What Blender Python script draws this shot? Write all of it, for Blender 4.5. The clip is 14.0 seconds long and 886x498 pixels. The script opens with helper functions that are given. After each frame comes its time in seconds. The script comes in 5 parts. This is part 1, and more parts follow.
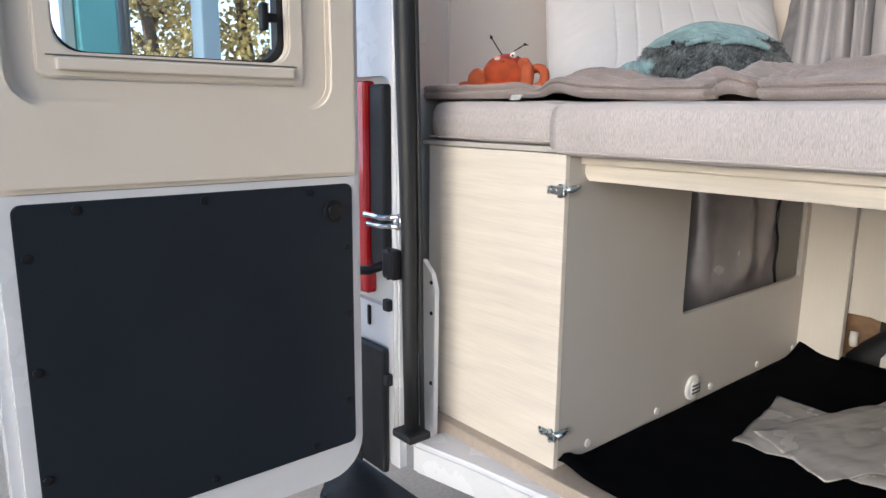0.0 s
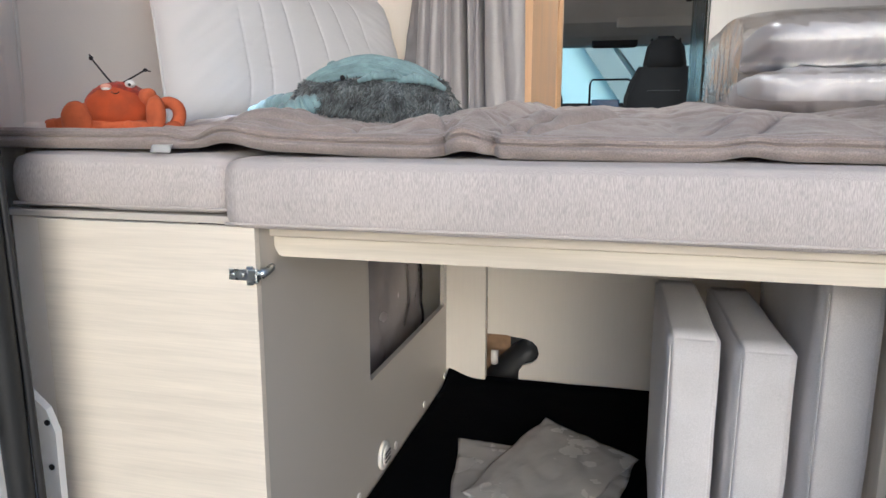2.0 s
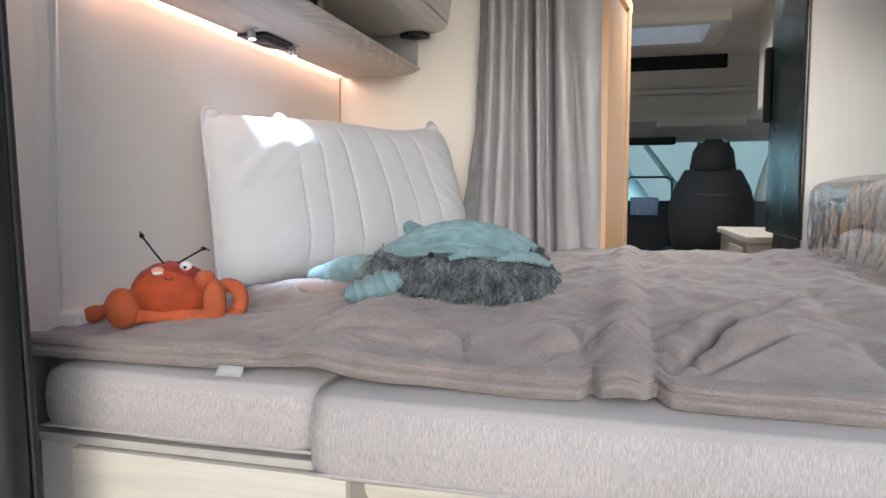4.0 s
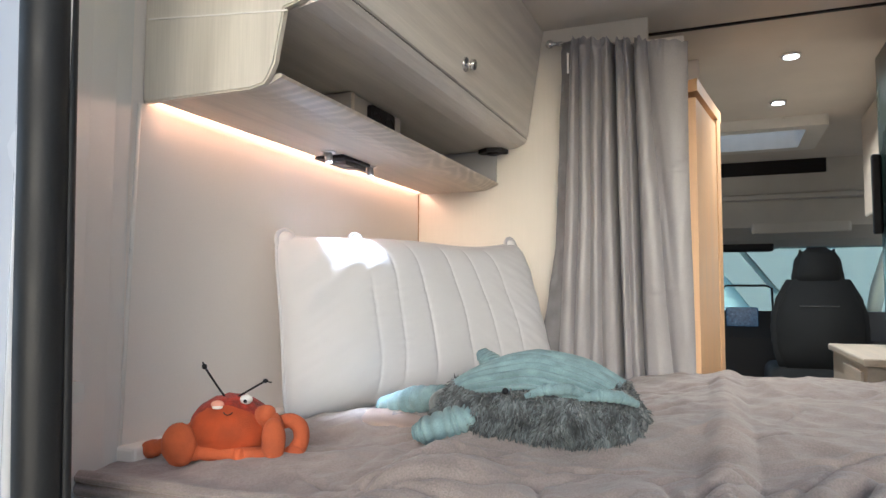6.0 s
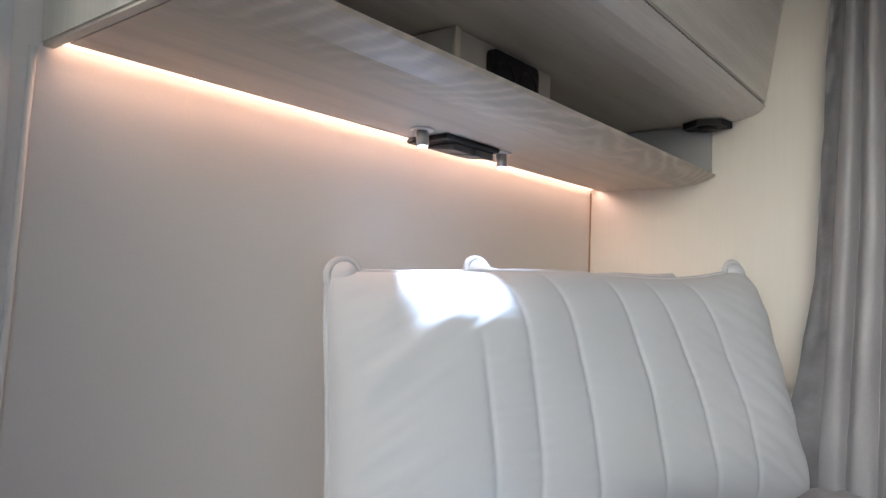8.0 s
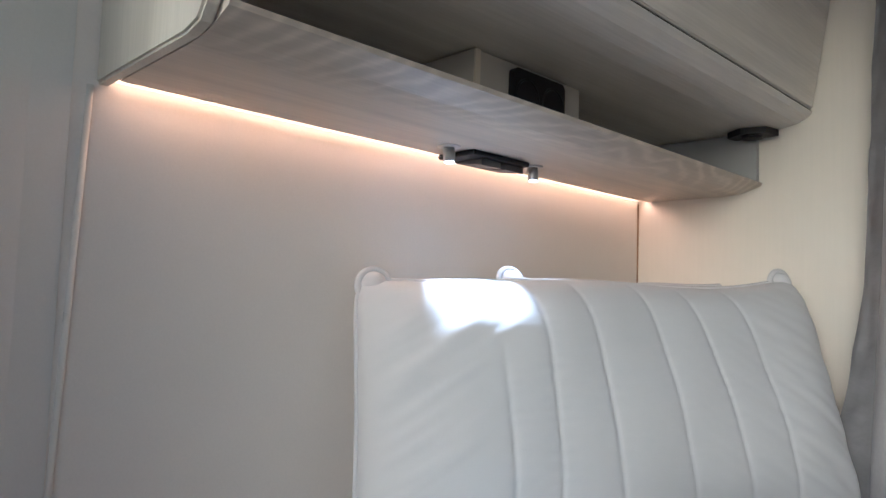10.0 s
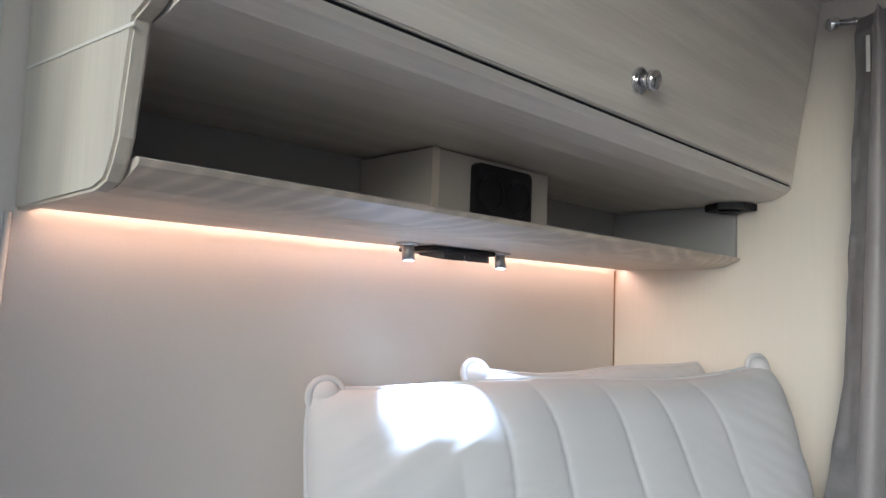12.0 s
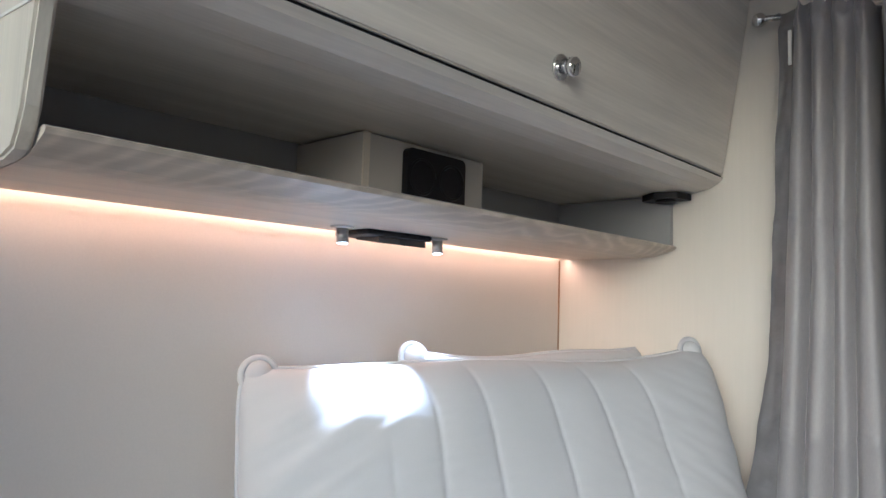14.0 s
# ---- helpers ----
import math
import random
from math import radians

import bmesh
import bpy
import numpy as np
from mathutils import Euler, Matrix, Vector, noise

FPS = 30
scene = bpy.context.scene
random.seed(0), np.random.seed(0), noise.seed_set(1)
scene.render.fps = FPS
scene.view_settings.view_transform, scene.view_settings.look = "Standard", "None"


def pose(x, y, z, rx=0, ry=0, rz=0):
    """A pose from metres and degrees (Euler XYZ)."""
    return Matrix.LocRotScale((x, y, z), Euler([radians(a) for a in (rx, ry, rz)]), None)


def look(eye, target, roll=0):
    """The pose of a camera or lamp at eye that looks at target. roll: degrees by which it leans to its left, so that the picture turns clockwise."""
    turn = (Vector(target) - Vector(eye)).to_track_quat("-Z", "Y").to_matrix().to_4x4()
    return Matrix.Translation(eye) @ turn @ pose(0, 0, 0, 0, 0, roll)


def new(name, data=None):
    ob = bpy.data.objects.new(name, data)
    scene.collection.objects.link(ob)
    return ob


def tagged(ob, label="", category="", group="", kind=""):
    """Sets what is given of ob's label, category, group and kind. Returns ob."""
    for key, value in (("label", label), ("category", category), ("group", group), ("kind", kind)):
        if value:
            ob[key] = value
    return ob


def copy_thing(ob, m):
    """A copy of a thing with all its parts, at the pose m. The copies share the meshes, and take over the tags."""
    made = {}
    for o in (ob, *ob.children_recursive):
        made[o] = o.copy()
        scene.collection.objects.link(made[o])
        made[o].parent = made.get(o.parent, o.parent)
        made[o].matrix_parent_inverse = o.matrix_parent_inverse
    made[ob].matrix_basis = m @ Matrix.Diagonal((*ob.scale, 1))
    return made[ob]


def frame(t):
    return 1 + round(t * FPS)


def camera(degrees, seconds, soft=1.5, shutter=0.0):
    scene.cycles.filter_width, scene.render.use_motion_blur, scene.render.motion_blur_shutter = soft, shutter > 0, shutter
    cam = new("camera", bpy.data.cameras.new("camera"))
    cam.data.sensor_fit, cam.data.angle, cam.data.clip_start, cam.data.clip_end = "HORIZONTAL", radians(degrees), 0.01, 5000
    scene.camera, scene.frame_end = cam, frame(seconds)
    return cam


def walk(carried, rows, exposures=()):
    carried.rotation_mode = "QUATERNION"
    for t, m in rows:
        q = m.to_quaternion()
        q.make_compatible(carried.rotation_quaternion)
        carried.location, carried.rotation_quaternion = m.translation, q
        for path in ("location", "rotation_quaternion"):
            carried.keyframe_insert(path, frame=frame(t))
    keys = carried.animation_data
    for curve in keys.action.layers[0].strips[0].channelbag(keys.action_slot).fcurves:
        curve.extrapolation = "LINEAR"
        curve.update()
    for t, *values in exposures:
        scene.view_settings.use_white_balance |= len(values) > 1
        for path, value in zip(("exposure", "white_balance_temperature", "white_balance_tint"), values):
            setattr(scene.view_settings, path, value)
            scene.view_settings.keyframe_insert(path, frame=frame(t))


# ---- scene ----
cam = camera(65.5, 14.0)
METRES, EYE, TILT, LEAN, TURN = 2.2, 0.93, -11.0, 0.0, 48.0
PATH = [
    (0, (-0.042, 0.109, 0.89), (-1.546, 1.369, 0.502), 0.5),
    (0.5, (-0.14, 0.162, 0.883), (-1.431, 1.645, 0.513), 0.6),
    (1, (-0.292, 0.152, 0.894), (-1.265, 1.86, 0.528), 0.6),
    (1.5, (-0.419, 0.173, 0.914), (-1.066, 2.031, 0.557), 0.3),
    (2, (-0.488, 0.3, 0.974), (-0.972, 2.207, 0.617), 0.1),
    (2.5, (-0.543, 0.443, 1.035), (-1.003, 2.361, 0.705), -0.1),
    (3, (-0.604, 0.507, 1.088), (-1.056, 2.439, 0.836), -0.2),
    (3.5, (-0.683, 0.529, 1.146), (-1.134, 2.466, 0.93), -0.1),
    (4, (-0.73, 0.513, 1.188), (-1.247, 2.439, 1.029), 0.1),
    (4.2, (-0.732, 0.504, 1.197), (-1.28, 2.423, 1.079), 0.1),
    (6.3, (-0.737, 0.663, 1.253), (-1.522, 2.497, 1.398), 0.5),
    (6.5, (-0.772, 0.745, 1.266), (-1.583, 2.568, 1.409), 0.7),
    (7, (-0.86, 0.98, 1.287), (-1.768, 2.757, 1.425), 0.6),
    (7.5, (-0.923, 1.147, 1.32), (-1.964, 2.849, 1.453), 0.9),
    (8, (-0.956, 1.265, 1.362), (-2.201, 2.828, 1.456), 2.0),
    (8.2, (-0.956, 1.285, 1.362), (-2.275, 2.785, 1.462), 2.2),
    (10.3, (-0.847, 1.286, 1.353), (-2.276, 2.68, 1.485), 1.9),
    (10.5, (-0.848, 1.288, 1.38), (-2.276, 2.682, 1.511), 1.9),
    (11, (-0.85, 1.302, 1.463), (-2.273, 2.702, 1.587), 2.0),
    (11.5, (-0.855, 1.335, 1.502), (-2.275, 2.737, 1.642), 2.0),
    (12, (-0.855, 1.349, 1.506), (-2.265, 2.76, 1.654), 2.0),
    (12.5, (-0.843, 1.356, 1.5), (-2.245, 2.774, 1.657), 1.8),
    (13, (-0.84, 1.366, 1.492), (-2.233, 2.792, 1.648), 1.9),
    (13.5, (-0.828, 1.369, 1.487), (-2.213, 2.804, 1.643), 1.9),
    (14, (-0.789, 1.378, 1.473), (-2.148, 2.836, 1.636), 1.8),
]
walk(cam, [(t, look(eye, target, roll)) for t, eye, target, roll in PATH], [(0.0, 0.08, 4920, 11), (1.0, 0.02, 4900, 11), (4.0, -0.06, 4800, 9), (6.5, 0.05, 5000, 7), (7.3, -0.28, 4700, 6), (8.0, -0.42, 4650, 6), (10.5, -0.46, 4620, 5), (11.5, -0.30, 4600, 5), (14.0, -0.24, 4560, 5)])

# ---- light ----
world = bpy.data.worlds.new("sky")
scene.world = world
world.use_nodes = True
wn = world.node_tree.nodes
sky = wn.new("ShaderNodeTexSky")
sky.sky_type, sky.sun_disc = "NISHITA", False
sky.sun_elevation, sky.sun_rotation = radians(12), radians(162)
sky.air_density, sky.dust_density = 1.0, 5.0
world.node_tree.links.new(sky.outputs[0], wn["Background"].inputs[0])
wn["Background"].inputs[1].default_value = 0.19


def lamp(name, kind, m, energy, colour=(1, 1, 1), **more):
    data = bpy.data.lights.new(name, kind)
    data.energy, data.color = energy, colour
    if kind == "AREA":
        data.shape, data.size, data.size_y = "RECTANGLE", more["size"][0], more["size"][1]
    if kind == "SPOT":
        data.spot_size, data.spot_blend, data.shadow_soft_size = radians(more["cone"]), more["blend"], 0.006
    if kind == "SUN":
        data.angle = radians(more["angle"])
    ob = new(name, data)
    ob.matrix_world = m
    return ob


lamp("overcast_sun", "SUN", look((1.65, -5, 1.45), (-0.6, 2, 0)), 0.95, (1.0, 0.98, 0.97), angle=45)

# ---- materials ----
MATS = {}


def mat(name, colour, rough=0.5, metal=0.0, vary=0.1, scale=6.0, stretch=(1, 1, 1), fine=0.0, fine_scale=200.0, fine_stretch=(1, 1, 1),
        bump=0.0, bump_dist=0.001, coarse_bump=0.0, sheen=0.0, coat=0.0, spec=0.5, island=0.0, glow=0.0):
    m = bpy.data.materials.new(name)
    m.use_nodes = True
    nt = m.node_tree
    n, link = nt.nodes, nt.links.new
    p = n["Principled BSDF"]
    p.inputs["Roughness"].default_value, p.inputs["Metallic"].default_value = rough, metal
    p.inputs["Specular IOR Level"].default_value = spec
    p.inputs["Sheen Weight"].default_value, p.inputs["Coat Weight"].default_value = sheen, coat
    tc = n.new("ShaderNodeTexCoord")

    def noise_at(sc, st, detail):
        mp = n.new("ShaderNodeMapping")
        mp.inputs["Scale"].default_value = [sc * a for a in st]
        link(tc.outputs["Object"], mp.inputs[0])
        t = n.new("ShaderNodeTexNoise")
        t.inputs["Scale"].default_value, t.inputs["Detail"].default_value = 1.0, detail
        link(mp.outputs[0], t.inputs["Vector"])
        return t.outputs["Fac"]

    def shade(fac, lo, hi):
        r = n.new("ShaderNodeMapRange")
        r.inputs["From Min"].default_value, r.inputs["From Max"].default_value = 0.3, 0.7
        r.inputs["To Min"].default_value, r.inputs["To Max"].default_value = lo, hi
        link(fac, r.inputs["Value"])
        return r.outputs[0]

    big, small = noise_at(scale, stretch, 4), noise_at(fine_scale, fine_stretch, 2)
    a, b = shade(big, 1 - vary, 1 + vary), shade(small, 1 - fine, 1 + fine)
    mul = n.new("ShaderNodeMath")
    mul.operation = "MULTIPLY"
    link(a, mul.inputs[0]), link(b, mul.inputs[1])
    fac = mul.outputs[0]
    if island:
        g = n.new("ShaderNodeNewGeometry")
        r = n.new("ShaderNodeMapRange")
        r.inputs["To Min"].default_value, r.inputs["To Max"].default_value = 1 - island, 1 + island
        link(g.outputs["Random Per Island"], r.inputs["Value"])
        m2 = n.new("ShaderNodeMath")
        m2.operation = "MULTIPLY"
        link(fac, m2.inputs[0]), link(r.outputs[0], m2.inputs[1])
        fac = m2.outputs[0]
    sc = n.new("ShaderNodeVectorMath")
    sc.operation = "SCALE"
    sc.inputs[0].default_value = colour
    link(fac, sc.inputs["Scale"])
    link(sc.outputs[0], p.inputs["Base Color"])
    if vary:
        link(shade(big, max(rough - 0.08, 0), min(rough + 0.08, 1)), p.inputs["Roughness"])
    last = None
    for amount, source, dist in ((coarse_bump, big, bump_dist * 6), (bump, small, bump_dist)):
        if amount:
            bp = n.new("ShaderNodeBump")
            bp.inputs["Strength"].default_value, bp.inputs["Distance"].default_value = amount, dist
            link(source, bp.inputs["Height"])
            if last:
                link(last, bp.inputs["Normal"])
            last = bp.outputs[0]
    if last:
        link(last, p.inputs["Normal"])
    if glow:
        p.inputs["Emission Color"].default_value = (*colour, 1)
        p.inputs["Emission Strength"].default_value = glow
    MATS[name] = m
    return m


def wood(name, colour, along, vary=0.10, rough=0.42):
    st = [22.0, 22.0, 22.0]
    st["xyz".index(along)] = 1.1
    fs = [260.0, 260.0, 260.0]
    fs["xyz".index(along)] = 9.0
    return mat(name, colour, rough, vary=vary, scale=1.0, stretch=st, fine=0.05, fine_scale=1.0, fine_stretch=fs, bump=0.12, bump_dist=0.0006)


def glass(name, colour=(1, 1, 1), rough=0.0, alpha=0.12, most=1.0, crinkle=0.0):
    """A thin clear sheet: mostly see-through, with a gloss that rises at a slant."""
    m = bpy.data.materials.new(name)
    m.use_nodes = True
    n, link = m.node_tree.nodes, m.node_tree.links.new
    n.remove(n["Principled BSDF"])
    t, g, mix, f = (n.new("ShaderNode" + k) for k in ("BsdfTransparent", "BsdfGlossy", "MixShader", "Fresnel"))
    t.inputs[0].default_value = (*colour, 1)
    g.inputs["Roughness"].default_value = rough
    f.inputs[0].default_value = 1.45 + alpha
    k = n.new("ShaderNodeMath")
    k.operation, k.inputs[1].default_value = "MINIMUM", most
    link(f.outputs[0], k.inputs[0])
    if crinkle:
        tc, tex, bp = n.new("ShaderNodeTexCoord"), n.new("ShaderNodeTexNoise"), n.new("ShaderNodeBump")
        tex.inputs["Scale"].default_value, tex.inputs["Detail"].default_value = 48.0, 3.0
        bp.inputs["Strength"].default_value, bp.inputs["Distance"].default_value = crinkle, 0.02
        link(tc.outputs["Object"], tex.inputs["Vector"]), link(tex.outputs["Fac"], bp.inputs["Height"]), link(bp.outputs[0], g.inputs["Normal"])
    link(k.outputs[0], mix.inputs[0]), link(t.outputs[0], mix.inputs[1]), link(g.outputs[0], mix.inputs[2])
    link(mix.outputs[0], n["Material Output"].inputs[0])
    MATS[name] = m
    return m


wood_x = wood("pale_ash_across", (0.70, 0.645, 0.555), "x", 0.045)
wood_y = wood("pale_ash_along", (0.66, 0.58, 0.47), "y", 0.14)
wood_z = wood("pale_ash_upright", (0.70, 0.63, 0.52), "z")
plank_m = wood("pale_pine_board", (0.70, 0.645, 0.545), "x", 0.2)
taupe = wood("taupe_laminate", (0.76, 0.725, 0.67), "y", 0.05, 0.38)
oak = wood("warm_oak", (0.70, 0.45, 0.24), "z", 0.08, 0.4)
grain_m = wood("bleached_ash_shelf", (0.58, 0.52, 0.44), "y", 0.18)
pale_lam = mat("pale_cream_laminate", (0.68, 0.642, 0.58), 0.42, vary=0.03, scale=3, fine=0.012, fine_scale=1.0, fine_stretch=(160, 160, 6), bump=0.05)
end_m = wood("bleached_ash_end", (0.60, 0.565, 0.49), "z", 0.07)
# on the bed cabinet's side and top this grey is pale laminate with painted shade
panel_grey = mat("grey_and_shaded_laminate", (0.49, 0.46, 0.415), 0.4, vary=0.04, scale=3, bump=0.05, fine_scale=500)
# darker copy of panel_grey, with the niche's shade put into the colour
niche_m = mat("niche_shade_laminate", (0.33, 0.335, 0.34), 0.45, vary=0.05, scale=3, bump=0.05, fine_scale=500)
post_m = mat("pale_grey_post_lining", (0.72, 0.72, 0.695), 0.5, vary=0.025, scale=2.5, fine=0.015, fine_scale=350, bump=0.08, bump_dist=0.0004)
lining = mat("offwhite_wall_lining", (0.80, 0.755, 0.70), 0.5, vary=0.025, scale=2.5, fine=0.015, fine_scale=350, bump=0.08, bump_dist=0.0004)
white_lining = mat("white_wall_board", (0.86, 0.84, 0.80), 0.45, vary=0.02, scale=2.5, fine=0.012, fine_scale=1.0, fine_stretch=(160, 160, 6), bump=0.05)
ceiling_m = mat("ceiling_felt", (0.70, 0.655, 0.59), 0.8, vary=0.05, scale=4, fine=0.04, fine_scale=600, bump=0.2)
door_trim_m = mat("cream_door_trim", (0.72, 0.66, 0.56), 0.55, vary=0.02, scale=5, fine=0.02, fine_scale=900, bump=0.15, bump_dist=0.0004)
paint = mat("white_car_paint", (0.74, 0.75, 0.77), 0.25, vary=0.03, scale=5, coat=0.5)
dark_board = mat("dark_grey_board", (0.010, 0.015, 0.023), 0.55, spec=0.3, vary=0.10, scale=3, fine=0.1, fine_scale=700, bump=0.25, bump_dist=0.0005)
rubber = mat("black_rubber", (0.012, 0.013, 0.014), 0.55, vary=0.15, scale=12, fine=0.1, fine_scale=300, bump=0.2)
plastic_black = mat("black_plastic", (0.009, 0.009, 0.011), 0.45, spec=0.25, vary=0.1, scale=20, fine=0.05, fine_scale=600, bump=0.1)
plastic_grey = mat("grey_plastic", (0.10, 0.10, 0.10), 0.5, vary=0.1, scale=20)
plastic_white = mat("white_plastic", (0.75, 0.73, 0.68), 0.35, vary=0.03, scale=20)
red_lens = mat("red_lamp_lens", (0.55, 0.008, 0.012), 0.12, vary=0.05, scale=20, coat=0.6)
chrome = mat("chrome", (0.75, 0.75, 0.76), 0.12, 1.0, vary=0.04, scale=40)
zinc = mat("zinc_plated_steel", (0.52, 0.56, 0.58), 0.3, 1.0, vary=0.15, scale=60)
alu = mat("brushed_aluminium", (0.55, 0.55, 0.55), 0.35, 1.0, vary=0.05, scale=30)
fabric = mat("grey_woven_fabric", (0.47, 0.435, 0.42), 0.9, vary=0.05, scale=7, fine=0.22, fine_scale=1.0, fine_stretch=(900, 900, 22), bump=0.5, bump_dist=0.0012, sheen=0.15)
cushion_m = mat("cool_grey_upholstery", (0.53, 0.52, 0.53), 0.85, vary=0.05, scale=9, fine=0.08, fine_scale=420, bump=0.25, sheen=0.2)
fabric_top = mat("grey_woven_fabric_flat", (0.47, 0.435, 0.41), 0.9, vary=0.06, scale=9, fine=0.10, fine_scale=420, bump=0.4, sheen=0.15)
duvet_m = mat("taupe_velour", (0.280, 0.238, 0.220), 0.85, vary=0.16, scale=16, fine=0.17, fine_scale=1.0, fine_stretch=(420, 210, 420), bump=0.5, bump_dist=0.0018, coarse_bump=0.6, sheen=0.25)
cotton = mat("white_cotton", (0.58, 0.585, 0.605), 0.8, vary=0.015, scale=9, fine=0.01, fine_scale=600, bump=0.15, coarse_bump=0.25, sheen=0.1)
satin = mat("grey_satin_curtain", (0.30, 0.29, 0.297), 0.38, vary=0.06, scale=6, fine=0.05, fine_scale=1.0, fine_stretch=(500, 500, 120), bump=0.25, bump_dist=0.0006, coarse_bump=0.12, sheen=0.12)
satin_dark = mat("dark_satin_hem", (0.17, 0.165, 0.172), 0.45, vary=0.2, scale=18, coarse_bump=0.8)
# orange darkened for the crab's shaded body front
orange = mat("orange_plush", (0.40, 0.066, 0.013), 0.9, vary=0.22, scale=26, fine=0.05, fine_scale=500, bump=0.8, bump_dist=0.002, sheen=0.02)
orange_dark = mat("dark_orange_plush", (0.27, 0.022, 0.010), 0.9, vary=0.5, scale=90, fine=0.05, fine_scale=500, bump=0.8, bump_dist=0.002, sheen=0.1)
# lighter copy of the same plush, painted as lit, for the crab's limbs
orange_lit = mat("lit_orange_plush", (0.44, 0.100, 0.030), 0.9, vary=0.2, scale=26, fine=0.05, fine_scale=500, bump=0.8, bump_dist=0.002, sheen=0.03)
teal = mat("teal_corduroy", (0.20, 0.30, 0.32), 0.85, vary=0.25, scale=30, fine=0.12, fine_scale=450, bump=0.5, bump_dist=0.001, sheen=0.12)
fur = mat("grey_plush_fur", (0.105, 0.120, 0.125), 0.9, vary=0.75, scale=30, island=0.6, sheen=0.3)
beige_cloth = mat("beige_cloth", (0.60, 0.49, 0.43), 0.9, vary=0.05, scale=15, fine=0.06, fine_scale=500, bump=0.3)
eye_white = mat("eye_white", (0.8, 0.78, 0.74), 0.4, vary=0.0)
eye_pink = mat("eyelid_pink", (0.75, 0.38, 0.28), 0.8, vary=0.05)
carpet_m = mat("black_carpet", (0.003, 0.0033, 0.0045), 0.95, spec=0.1, vary=0.2, scale=10, fine=0.3, fine_scale=600, bump=0.5)
bag_m = mat("dull_silver_film", (0.72, 0.695, 0.65), 0.24, 0.15, vary=0.05, scale=9, coarse_bump=0.25, bump_dist=0.002)
quilt_m = mat("silver_grey_quilt", (0.69, 0.68, 0.71), 0.36, 0.0, vary=0.05, scale=10, coarse_bump=0.3, bump_dist=0.002, sheen=0.2)
film = glass("clear_plastic_film", (0.96, 0.955, 0.94), 0.06, 0.14, 0.55, 0.16)
insul = mat("grey_insulation_foil", (0.30, 0.28, 0.28), 0.22, 0.3, vary=0.15, scale=5, coarse_bump=0.4, bump_dist=0.003)
window_glass = glass("window_glass", (0.90, 0.95, 0.95), 0.0, 0.06)
shaded_glass = glass("windscreen_glass", (0.80, 0.92, 0.94), 0.0, 0.06)
fridge_m = mat("dark_green_gloss", (0.006, 0.013, 0.011), 0.27, vary=0.05, scale=3)
seat_m = mat("dark_grey_seat_cloth", (0.026, 0.029, 0.031), 0.85, vary=0.12, scale=20, fine=0.15, fine_scale=500, bump=0.4)
head_m = mat("grey_headliner", (0.58, 0.565, 0.52), 0.85, vary=0.05, scale=6, fine=0.04, fine_scale=500, bump=0.2)
cab_dark = mat("dark_cab_plastic", (0.018, 0.019, 0.02), 0.6, vary=0.15, scale=12)
# near-black colour in place of the shade inside hollows
void_m = mat("black_for_shade", (0.02, 0.02, 0.022), 0.7, vary=0.2, scale=6)
screen_m = mat("dash_screen", (0.03, 0.07, 0.12), 0.2, vary=0.5, scale=60, glow=0.35)
warm_led = mat("warm_led_strip", (1.0, 0.70, 0.42), 0.5, vary=0.0, glow=2.8)
cool_led = mat("lamp_lens_lit", (1.0, 0.95, 0.86), 0.5, vary=0.0, glow=14.0)
opal = bpy.data.materials.new("opal_hatch_dome")
opal.use_nodes = True
_n = opal.node_tree.nodes
_t = _n.new("ShaderNodeBsdfTranslucent")
_t.inputs[0].default_value = (0.92, 0.95, 0.97, 1)
opal.node_tree.links.new(_t.outputs[0], _n["Material Output"].inputs[0])
brown_board = mat("raw_brown_board", (0.27, 0.17, 0.09), 0.7, vary=0.2, scale=30)
paving_m = mat("tan_floor_boards", (0.46, 0.37, 0.27), 0.5, vary=0.15, scale=3, fine=0.1, fine_scale=60)
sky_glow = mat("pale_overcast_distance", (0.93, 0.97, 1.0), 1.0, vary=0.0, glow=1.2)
house_m = mat("grey_render", (0.34, 0.37, 0.38), 0.8, vary=0.06, scale=2)
pale_m = mat("pale_blue_cladding", (0.62, 0.78, 0.84), 0.6, vary=0.03, scale=1)
bark = mat("bark", (0.12, 0.09, 0.07), 0.9, vary=0.3, scale=20)
leaf_m = mat("yellow_autumn_leaves", (0.60, 0.47, 0.17), 0.7, vary=0.2, scale=3, island=0.35)
blue_paint = mat("pale_blue_paint", (0.42, 0.55, 0.68), 0.4, vary=0.05, scale=5)
teal_paint = mat("teal_frame_paint", (0.20, 0.50, 0.55), 0.4, vary=0.05, scale=5)
tag_m = mat("white_label", (0.8, 0.8, 0.78), 0.7, vary=0.02)



